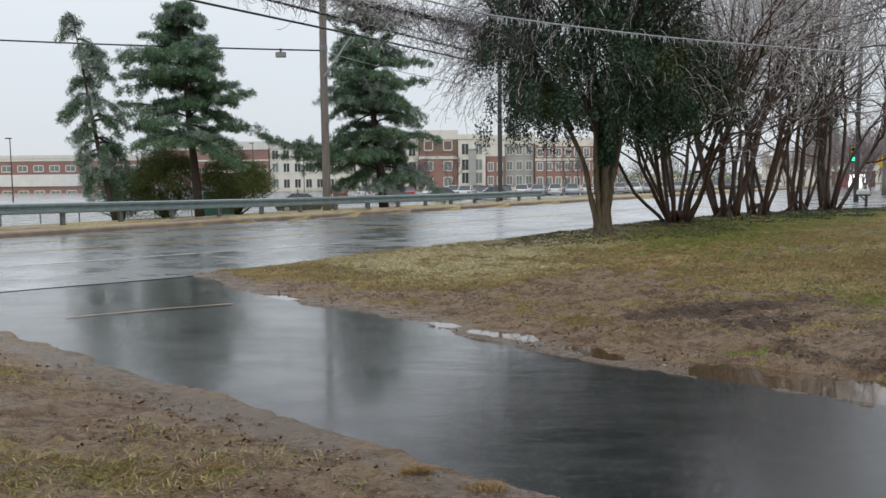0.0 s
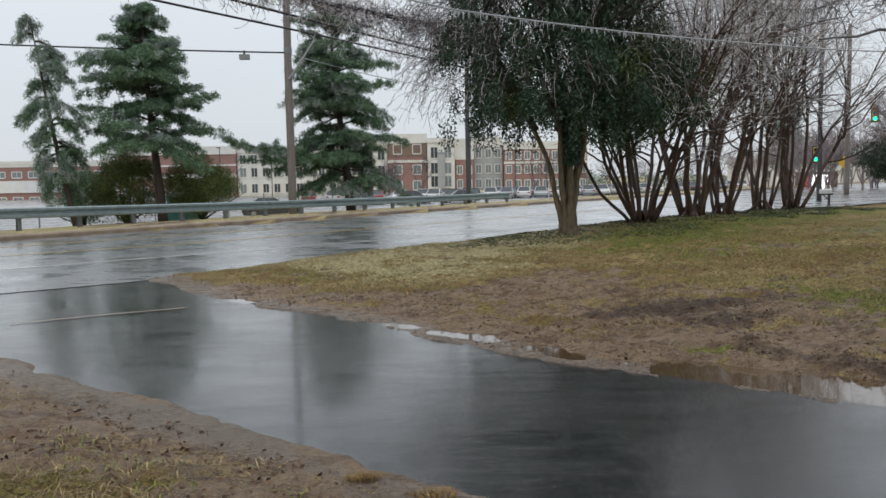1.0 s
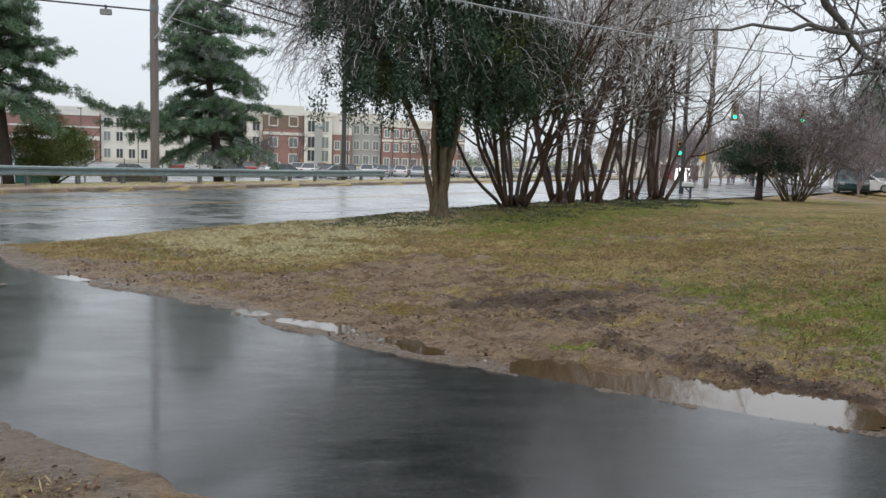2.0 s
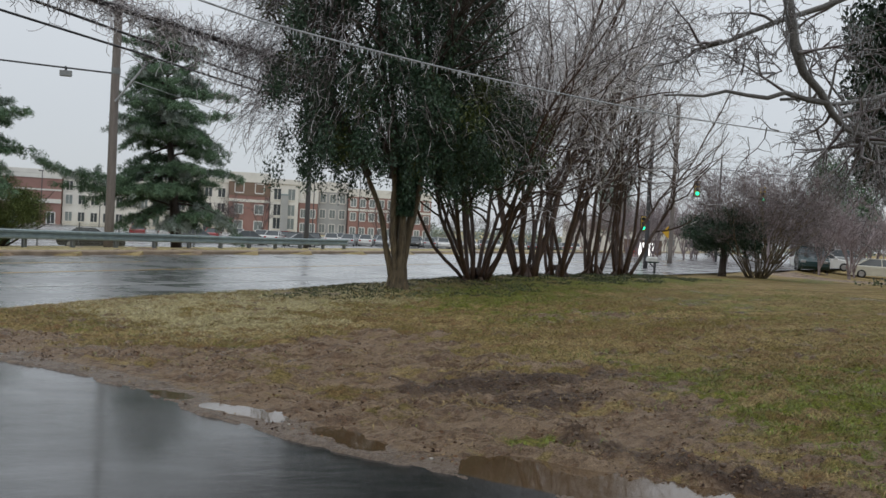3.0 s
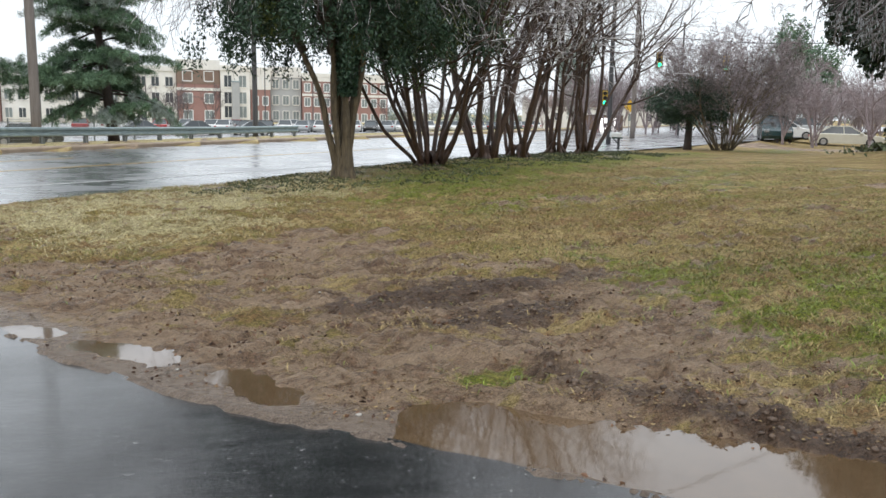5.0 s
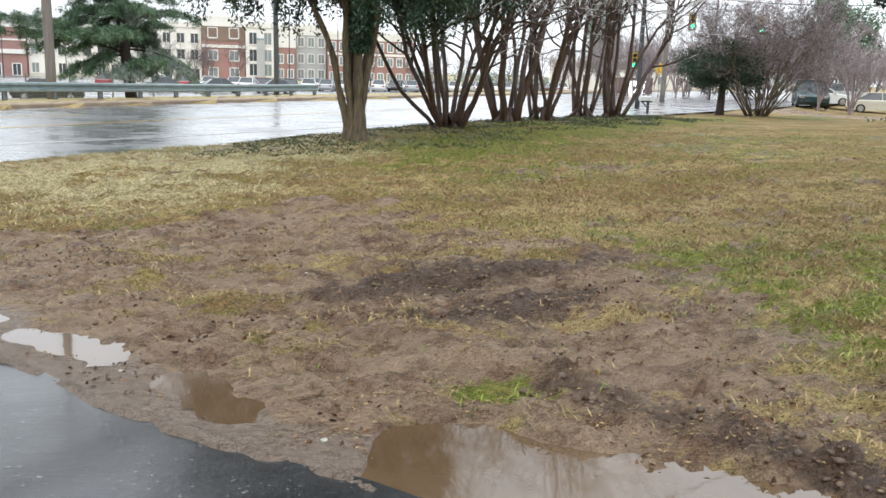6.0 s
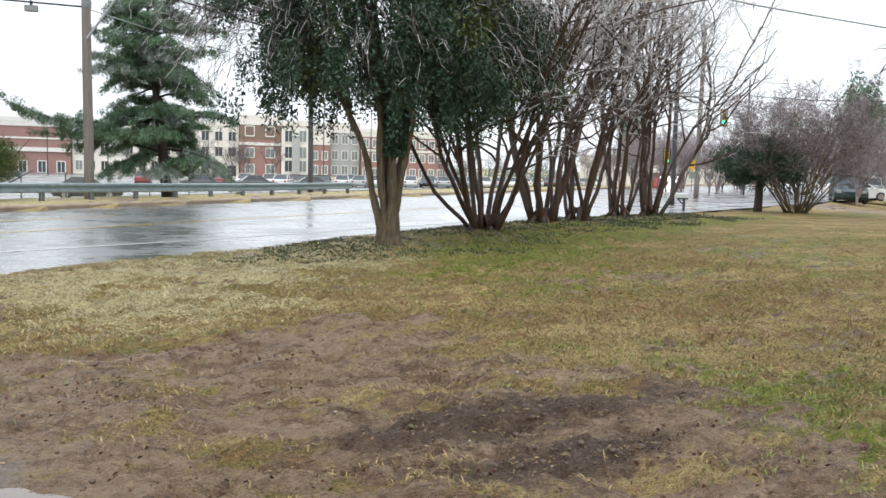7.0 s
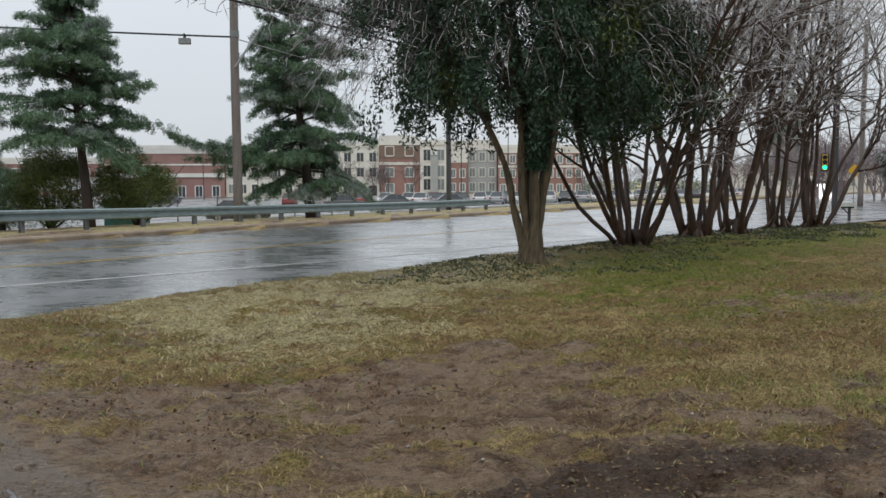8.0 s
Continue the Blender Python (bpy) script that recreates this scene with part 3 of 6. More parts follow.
    z = z + 0.06 * (fbm(x * 0.6, y * 1.3, 1.9, 235, 3) - 0.5) * ease(sF, 1.5, 3.5) * (1 - ease(away, 9, 16)) * (sK < 0)
    z = z + 0.045 * ease(sod, 0.42, 0.75) * (1 - 0.6 * ruts) * calm * (sK < 0) * ease(np.abs(sF), 0.2, 0.8)
    hollow = ease(a - 0.1 * (sN < 1.0), -0.03, 0.12)
    z = z * (1 - hollow) - 0.13 * hollow
    for p, q, r in PUDDLES:
        d = capsule(x, y, p, q, r) + 0.26 * (fbm(x, y, 3.0, 45, 4) - 0.5)
        k = ease(d, 0.14, -0.06)
        z = z * (1 - k) + np.minimum(z, -0.085) * k
    mid, tiny = fbm(x * 0.5 + 0.15 * y, y * 1.2, 0.9, 95, 4) - 0.5, fbm(x * 0.55, y * 1.2, 4.5, 105, 3) - 0.5
    lush = ease(x + 2.2 * mid, 3.3, 4.9) * (1 - ease(y + 2 * mid, 8.4, 10.6))
    sward = 1 - ease(np.hypot((x - 2.68) / 0.42, (y - 6.98) / 0.22) + 0.5 * lump, 0.5, 1.1)
    lush = np.maximum(lush, 1.3 * sward)
    shade = 1 - ease(np.abs(sR + 4.3) + 3 * mid, 0.6, 2.4)
    shade = shade * ease(x, 2.6, 4.6)
    green = 0.13 + 0.5 * lush + 0.62 * shade + 1.5 * mid + 1.7 * tiny + 0.12 * ease(sF, 4, 7) - 0.35 * ease(away, 13, 22) - 0.3 * (sF > 0) * (1 - ease(np.abs(x - 6.5) + np.abs(y - 11.5) * 1.4, 1.5, 4))
    green = np.where(sF > 0, green, 0.06 + 1.1 * mid + 0.8 * tiny)
    green = np.where(sK > 0, 0.05, np.clip(green, 0, 1))
    mud = np.where(sF > 0, 0.78 * mud + 0.6 * np.maximum(rut, bank) + 2.0 * mid * (mud > 0.02) * (mud < 0.999) + 1.9 * tiny + 1.2 * mid + 0.02 - 1.1 * sward, mud + 0.5 * tiny)
    ice = (1 - ease(np.abs(sR + 2.3) + 2.4 * mid, 0.9, 3.4)) * (1 - ease(x, 2.6, 5.5)) * (sF > 0) * (sR < 0) * ease(sF, 1.2, 3)
    ice = np.where(sK > 0, 0.55, ice * (0.62 + 1.2 * tiny))
    sand = np.maximum(1 - ease(np.abs(sF - 0.1) + 0.5 * mid, 0.1, 0.5), (1 - ease(np.abs(sN + 0.12) + 0.5 * mid, 0.05, 0.35)) * 0.8) + 0.5 * tiny
    sand = np.where((sK > 0) | (sR > 0.5), 0, np.clip(sand, 0, 1))
    dirt = np.clip(np.maximum(0.85 * bank, 0.55 * rut) + 0.7 * (fbm(x * 0.5, y, 1.0, 195, 4) - 0.46) + 0.28 * (1 - ease(np.hypot((x - 3.3) / 2.5, (y - 8.9) / 1.5) + 0.9 * lump, 0.4, 1.1)), 0, 1)
    LAST_DIRT[0] = dirt
    return z, np.clip(mud, 0, 1), green, np.clip(ice, 0, 1), inside, sF, sN, sR, sK, sand


def spread(lo, hi, fine, far):
    """Grid lines: even between lo and hi, ever wider beyond."""
    mid = list(np.arange(lo, hi, fine))
    up, step = [hi], fine
    while up[-1] < far:
        step *= 1.13
        up.append(up[-1] + step)
    dn, step = [lo], fine
    while dn[-1] > -far:
        step *= 1.13
        dn.append(dn[-1] - step)
    return np.array(dn[:0:-1] + mid + up)


def grid_mesh(name, X, Y, Z, material):
    ny, nx = X.shape
    idx = np.arange(nx * ny).reshape(ny, nx)
    f = np.stack([idx[:-1, :-1], idx[:-1, 1:], idx[1:, 1:], idx[1:, :-1]], axis=-1).reshape(-1, 4)
    return quads(name, np.stack([X, Y, Z], axis=-1).reshape(-1, 3), f, material, smooth=True)


gx, gy = np.meshgrid(spread(-5.0, 7.5, 0.032, 2600), spread(2.2, 14.5, 0.032, 2600))
gz, g_mud, g_green, g_ice, *_, g_sand = land(gx, gy)
ground_mesh = grid_mesh("ground", gx, gy, gz, M["turf"])
cover = ground_mesh.color_attributes.new("cover", "FLOAT_COLOR", "POINT")
cover.data.foreach_set("color", np.stack([g_mud, g_green, g_ice, g_sand], axis=-1).astype(np.float32).ravel())
soil_mask = ground_mesh.attributes.new("soil", "FLOAT", "POINT")
soil_mask.data.foreach_set("value", LAST_DIRT[0].astype(np.float32).ravel())
ground = tagged(new("ground", ground_mesh), "wet winter lawn with mud, straw and green grass", "ground", kind="structure")


def height(x, y):
    return float(land(np.array([x]), np.array([y]))[0][0])


# tarmac: the road, and the driveway that joins it
us = np.concatenate([np.arange(-70, -12, 6.0), np.arange(-12, 60, 0.8), np.arange(60, 240, 10.0)])
vs = np.linspace(0, 1, 15)
U, F = np.meshgrid(us, vs, indexing="ij")
VN, VK = interp_line(ROAD_NEAR, U) - 0.2, interp_line(KERB, U) + 0.05
V = VN + (VK - VN) * F
RX, RY = U * AX - V * AY, U * AY + V * AX
tagged(new("road", grid_mesh("road", RX, RY, road_z(RX, RY), M["road"])), "wet grey two-lane tarmac road with reflections", "road", kind="structure")

def resample(pts, step):
    out, carry = [], 0.0
    for (ax, ay), (bx, by) in zip(pts, pts[1:]):
        n = math.hypot(bx - ax, by - ay)
        s = carry
        while s < n:
            out.append((ax + (bx - ax) * s / n, ay + (by - ay) * s / n))
            s += step
        carry = s - n
    return out


def stations_of(pts, n):
    """n points evenly spread along a polyline."""
    p = np.array(pts, float)
    run = np.concatenate([[0], np.cumsum(np.hypot(*np.diff(p, axis=0).T))])
    t = np.linspace(0, run[-1], n)
    return np.interp(t, run, p[:, 0]), np.interp(t, run, p[:, 1])


fx_, fy_ = stations_of(DRIVE_FAR[:-1], 620)
nx_, ny_ = stations_of([p for p in DRIVE_NEAR[:-1]], 620)
tx_, ty_ = np.gradient(fx_), np.gradient(fy_)
fray = (0.02 + 0.08 * (fbm(fx_, fy_, 2.6, 65, 4) - 0.5)) / np.hypot(tx_, ty_)
fx_, fy_ = fx_ - ty_ * fray, fy_ + tx_ * fray
w_ = np.linspace(-0.06, 1, 26)[None, :]
dx, dy = nx_[:, None] * (1 - w_) + fx_[:, None] * w_, ny_[:, None] * (1 - w_) + fy_[:, None] * w_
dR = polyline_side(dx, dy, ROAD_NEAR)
dz = -0.03 + 0.011 * ease(dR, -1.2, -0.1) - 0.01 * (fbm(dx, dy, 0.35, 75, 2) - 0.5) * ease(-dR, 0, 1)
tagged(new("driveway", grid_mesh("driveway", dx, dy, dz, M["drive"])), "wet black tarmac driveway mirroring the sky", "driveway", kind="structure")


def ribbon(name, pts, width, material, lift=0.005):
    """A painted line that lies on the road."""
    line = resample(pts, 0.5)
    verts, faces = [], []
    for i, (x, y) in enumerate(line):
        j, k = min(i + 1, len(line) - 1), max(i - 1, 0)
        tx, ty = line[j][0] - line[k][0], line[j][1] - line[k][1]
        n = math.hypot(tx, ty)
        for s in (-1, 1):
            px, py = x - ty / n * s * width / 2, y + tx / n * s * width / 2
            verts.append((px, py, float(road_z(np.array(px), np.array(py))) + lift))
        if i:
            b = 2 * i
            faces.append((b - 2, b - 1, b + 1, b))
    return mesh_of(name, verts, faces, material)


tagged(new("edge_line", ribbon("edge_line", [(-16, 6.9), (-7.6, 14.4), (-4.5, 17.0), (-0.05, 20.7), (4.26, 24.8), (14, 33.6), (40, 57)], 0.13, M["paint_white"])), "worn white edge line painted on the road", "road marking", kind="structure")
tagged(new("centre_line", ribbon("centre_line", [(-16, 11.0), (-7.3, 18.5), (-5, 20.5), (2.3, 28.9), (9, 36.2), (34, 62)], 0.13, M["paint_yellow"])), "worn yellow centre line painted on the road", "road marking", kind="structure")
jx = [(-4.15, 9.15), (-3.4, 9.62), (-2.55, 10.05)]
tagged(new("driveway_joint", mesh_of("driveway_joint", [(x + s * 0.012, y - s * 0.022, -0.019) for x, y in jx for s in (-1, 1)], [(0, 1, 3, 2), (2, 3, 5, 4)], M["concrete"])), "pale filled joint across the wet driveway", "road marking", kind="structure")
tagged(new("turn_lane_line", ribbon("turn_lane_line", [(-16, 13.6), (-8.6, 21.0), (-5.5, 24.2), (-2.2, 27.9)], 0.13, M["paint_yellow"])), "faded yellow lane line painted on the road", "road marking", kind="structure")


def kerb_mesh():
    line = resample(KERB, 0.9)
    prof = [(-0.01, -0.12), (-0.01, 0.1), (0.02, 0.14), (0.2, 0.155), (0.22, -0.12)]
    verts, faces = [], []
    for i, (x, y) in enumerate(line):
        j, k = min(i + 1, len(line) - 1), max(i - 1, 0)
        tx, ty = line[j][0] - line[k][0], line[j][1] - line[k][1]
        n = math.hypot(tx, ty)
        for o, h in prof:
            verts.append((x - ty / n * o, y + tx / n * o, -0.002 + h))
        if i:
            for m in range(len(prof) - 1):
                a, b = (i - 1) * 5 + m, i * 5 + m
                faces.append((a, b, b + 1, a + 1))
    return mesh_of("kerb", verts, faces, M["concrete"])


tagged(new("kerb", kerb_mesh()), "stained brown concrete kerb along the road", "kerb", kind="structure")

# standing water in the mud beside the driveway
for p, q, r in PUDDLES:
    cx, cy = (p[0] + q[0]) / 2, (p[1] + q[1]) / 2
    half = math.hypot(q[0] - p[0], q[1] - p[1]) / 2 + r + 0.14
    px, py = np.meshgrid(np.arange(cx - half, cx + half, 0.05), np.arange(cy - half, cy + half, 0.05))
    inside = capsule(px, py, p, q, r + 0.13) < 0
    n2, n1 = px.shape
    pid = np.arange(n1 * n2).reshape(n2, n1)
    pk = inside[:-1, :-1] & inside[1:, 1:] & inside[:-1, 1:] & inside[1:, :-1]
    pf = np.stack([pid[:-1, :-1], pid[:-1, 1:], pid[1:, 1:], pid[1:, :-1]], axis=-1)[pk]
    pu = np.unique(pf)
    pm = np.zeros(n1 * n2, int)
    pm[pu] = np.arange(len(pu))
    pv = np.stack([px, py, np.full_like(px, WATER)], axis=-1).reshape(-1, 3)[pu]
    tagged(new("puddle", quads("puddle", pv, pm[pf], M["puddle"])), "shallow brown puddle in the mud by the driveway", "puddle", "puddles", "structure")

# ---- guard rail ----
RAIL = [(-20.4, 12.8), (-12.8, 22.7), (-7.1, 30.2), (1.5, 41.1), (6.2, 46.7)]
RAIL_TOP = [(-20.4, 0.86), (-12.8, 0.825), (-7.1, 0.71), (1.5, 0.61), (6.2, 0.64)]


def rail_top(x):
    return float(np.interp(x, [a for a, _ in RAIL_TOP], [b for _, b in RAIL_TOP]))


rail_thing = thing("guard_rail", (-7.1, 30.2, height(-7.1, 30.2)), "weathered blue-grey galvanised steel guard rail beside the road", "guard rail")
inv = rail_thing.matrix_world.inverted()
stations = resample(RAIL, 1.9)
wave = [(0.0, 0.0), (0.03, -0.01), (0.075, -0.03), (0.075, -0.09), (0.01, -0.13), (0.01, -0.18), (0.075, -0.22), (0.075, -0.28), (0.03, -0.3), (0.0, -0.31)]
for i in range(0, len(stations) - 2, 2):
    pa, pb = stations[i], stations[i + 2]
    tx, ty = pb[0] - pa[0], pb[1] - pa[1]
    n = math.hypot(tx, ty)
    nx_, ny_ = ty / n, -tx / n
    verts, faces = [], []
    for e, (x, y) in enumerate((pa, pb)):
        x, y = x + tx / n * 0.04 * e, y + ty / n * 0.04 * e
        for layer in (0.0, -0.006):
            for o, h in wave:
                verts.append(inv @ Vector((x + nx_ * (o + layer + 0.004 * (i % 4)), y + ny_ * (o + layer + 0.004 * (i % 4)), rail_top(x) + h)))
    k = len(wave)
    for m in range(k - 1):
        faces.append((m, m + 1, 2 * k + m + 1, 2 * k + m))
        faces.append((k + m + 1, k + m, 3 * k + m, 3 * k + m + 1))
    for m in (0, k - 1):
        faces.append((m, k + m, 3 * k + m, 2 * k + m))
    part("rail_panel", mesh_of("rail_panel", verts, faces, M["galv"]), rail_thing)
post_me = None
for x, y in stations:
    top, base = rail_top(x), height(x, y) - 0.15
    if post_me is None:
        bm = bmesh.new()
        box(bm, -0.05, 0.05, -0.075, -0.065, 0, 1)
        box(bm, -0.05, 0.05, 0.065, 0.075, 0, 1)
        box(bm, -0.005, 0.005, -0.064, 0.064, 0, 1)
        box(bm, -0.06, 0.06, 0.076, 0.16, 0.62, 0.98)
        post_me = done(bm, "post", M["post"])
    ob = part("post", post_me, rail_thing)
    ob.matrix_parent_inverse = inv
    ob.matrix_basis = pose(x - 0.17 * AY, y + 0.17 * AX, base, 0, 0, 52 + 180) @ Matrix.Diagonal((1, 1, top - 0.02 - base, 1))

# ---- poles and cables ----
def pole(name, at, top, r0, r1, material, label):
    ob = thing(name, at, label, "utility pole")
    chain = [(0.012 * math.sin(i), 0.0, i / 10 * top - 0.3, r0 + (r1 - r0) * i / 10) for i in range(11)]
    part("shaft", pipe("shaft", chain, 12, material), ob)
    return ob


P1 = (-5.32, 38.7, height(-5.32, 38.7))
pole1 = pole("utility_pole", P1, 14.0, 0.19, 0.15, M["pole"], "tall weathered wooden utility pole behind the guard rail")
part("brace", tubes("brace", [(0.05, -0.2, 6.1, 1.3, -0.6, 7.75, 0.045, 0.04)], 6, M["ice_cable"]), pole1, "ice-coated diagonal guy brace")
part("collar", tubes("collar", [(0, 0, 7.25, 0, 0, 7.5, 0.185, 0.185)], 12, M["post"]), pole1)
P2 = (4.0, 58.5, height(4.0, 58.5))
pole("utility_pole", P2, 13, 0.17, 0.13, M["pole_dark"], "dark slim utility pole beyond the guard rail")


def cable(name, pts, r, material, label, sag=0.0, sides=6, category="cable"):
    chain = []
    for a, b in zip(pts, pts[1:]):
        for i in range(24):
            p = Vector(a).lerp(Vector(b), i / 24)
            chain.append((p.x, p.y, p.z - sag * 4 * i / 24 * (1 - i / 24), r))
    chain.append((*pts[-1], r))
    return tagged(new(name, pipe(name, chain, sides, material)), label, category)


cable("overhead_cable", [(-8.65, 10.0, 4.85), (-1.93, 20.0, 4.76), (4.8, 30.0, 4.68), (18, 49.8, 5.2)], 0.024, M["cable"], "black overhead cable along the road", 0.02)
cable("overhead_cable", [(-7.65, 10.0, 5.08), (-0.57, 20.0, 4.69), (6.5, 30.0, 4.5), (20, 49, 5.2)], 0.027, M["cable"], "black overhead cable along the road", 0.02)
cable("span_cable", [(P1[0], P1[1], 7.15), (-20.0, 38.7, 7.75), (-40, 39, 8.8)], 0.036, M["cable"], "dark cable spanning from the wooden pole", 0.04)
cable("span_cable", [(P1[0], P1[1], 7.1), (4.0, 58.5, 7.3)], 0.022, M["ice_cable"], "ice-coated thin cable between two poles", 0.2)
splice = thing("splice_box", (-7.25, 38.7, 7.0), "small grey box hung on the overhead cable", "cable box")
part("case", box_mesh("case", (-0.23, 0.23, -0.1, 0.1, -0.14, 0.1), M["plastic_grey"], 0.03), splice)
part("strap", box_mesh("strap", (-0.03, 0.03, -0.105, 0.105, 0.095, 0.26), M["black"]), splice)

DROP = [(-12.0, 1.5, 4.6), (0.5, 8.4, 3.05), (2.65, 9.6, 3.0), (5.7, 11.05, 3.0), (11.5, 13.6, 3.2), (40, 26, 6.0)]
drop_wire = cable("service_wire", DROP, 0.0085, M["ice_cable"], "thin service wire sheathed in ice with icicles", 0.01)
rng = np.random.default_rng(11)
segs = []
for i in range(170):
    t = rng.random()
    a, b = (DROP[1], DROP[2]) if rng.random() < 0.5 else (DROP[2], DROP[3])
    p = Vector(a).lerp(Vector(b), t)
    ln = 0.02 + 0.06 * rng.random() ** 2
    segs.append((p.x, p.y, p.z - 0.01, p.x, p.y, p.z - 0.01 - ln, 0.006, 0.0015))
tagged(part("icicle_fringe", tubes("icicle_fringe", segs, 4, M["ice"]), drop_wire, "row of short clear icicles"), kind="stuff")

# ---- trees ----
def turned(d, rng, spread_deg):
    axis = Vector(rng.normal(size=3)).cross(d)
    if axis.length < 1e-6:
        axis = Vector((1, 0, 0))
    v = d.copy()
    v.rotate(Matrix.Rotation(radians(spread_deg), 3, axis.normalized()))
    return v.normalized()


def grow(p, d, length, r, level, spec, rng, out):
    """One branch and all that springs from it; out[level] takes a chain of points and radii."""
    n, bend, up, kids, share, fork = spec[level]
    step = length / n
    pos, way, rad = p.copy(), d.copy(), r
    taper = (0.28 if level == 0 else 0.45) if level < len(spec) - 1 else 0.3
    chain = [(*pos, rad)]
    out[level].append(chain)
    for i in range(n):
        way = (way + Vector(rng.normal(size=3)) * bend + Vector((0, 0, up))).normalized()
        pos = pos + way * step
        rad = r * (1 - (1 - taper) * (i + 1) / n)
        chain.append((*pos, rad))
        if level + 1 < len(spec):
            c = kids * (0.35 + 1.3 * (i + 1) / n) if level else kids * (0.0 if i < n * 0.2 else 1.3)
            cnt = int(c) + (rng.random() < c - int(c))
            for _ in range(cnt):
                grow(pos, turned(way, rng, fork * (0.6 + 0.8 * rng.random())), length * share * (0.6 + 0.7 * rng.random()) * (1.15 - 0.5 * (i + 1) / n), max(rad * (0.62 if level == 0 else 0.55), 0.0035), level + 1, spec, rng, out)
    return pos


MYRTLE = [(18, 0.105, 0.03, 0.74, 0.37, 44), (8, 0.2, 0.03, 0.84, 0.46, 46), (4, 0.24, 0.02, 0.9, 0.55, 48), (3, 0.26, 0.0, 0, 0, 0)]


def stemmed(name, at, stems, tall, lean, r, label, category, seed, spec=MYRTLE, bark="bark_myrtle", twig="twig_dark", fine="twig_ice", group="", thin=1.0, girth=0.25, compass=None, rmin=0.0036):
    """A clump of stems from one foot, each with its own limbs, under a haze of bare twigs."""
    rng = np.random.default_rng(seed)
    z = height(at[0], at[1])
    ob = thing(name, (at[0], at[1], z), label, category, group)
    mids, fines = [], []
    for s in range(stems):
        ang = (s + 0.6 * rng.random()) / stems * 2 * math.pi
        if compass:
            ang = radians(compass[s % len(compass)])
        tilt = lean * (0.35 + 0.75 * rng.random())
        d = Vector((math.cos(ang) * math.sin(tilt), math.sin(ang) * math.sin(tilt), math.cos(tilt)))
        foot = Vector((math.cos(ang), math.sin(ang), 0)) * girth * (0.4 + 0.6 * rng.random())
        foot.z = -0.1
        out = [[] for _ in spec]
        grow(foot, d, tall * (0.75 + 0.35 * rng.random()), r * (0.65 + 0.6 * rng.random()), 0, spec, rng, out)
        part("stem", pipe("stem", out[0][0], 8, M[bark]), ob)
        mids += out[1]
        for lv in out[2:]:
            fines += segs_of(lv)
    for chain in mids:
        part("limb", pipe("limb", chain, 5, M["bark_ice" if chain[0][2] > 4.4 else bark]), ob)
    k = np.array(fines)
    k[:, 6:8] = np.clip(k[:, 6:8] * thin, rmin, 0.014)
    pick = rng.random(len(k)) < np.clip(1.02 - 0.2 * k[:, 2], 0.05, 0.85)
    tagged(part("twig_spray", tubes("twig_spray", k[pick], 3, M[twig]), ob, "wet dark bare twigs"), kind="stuff")
    tagged(part("iced_twig_spray", tubes("iced_twig_spray", k[~pick], 3, M[fine]), ob, "fine twigs glazed with clear ice"), kind="stuff")
    # root flare
    for s in range(7):
        a = s / 7 * 2 * math.pi + rng.random()
        ca, sa = math.cos(a) * girth, math.sin(a) * girth
        part("root", pipe("root", [(ca * 0.3, sa * 0.3, 0.3, r * 0.9), (ca * 0.75, sa * 0.75, 0.1, r), (ca * 1.4, sa * 1.4, -0.07, r * 0.7)], 6, M[bark]), ob)
    return ob


def foliage_cloud(rng, centre, radius, n, hollow=0.3):
    v = rng.normal(size=(n, 3))
    v /= np.linalg.norm(v, axis=1, keepdims=True)
    rr = (hollow + (1 - hollow) * rng.random(n)) ** 0.6
    return np.asarray(centre) + v * rr[:, None] * np.asarray(radius)


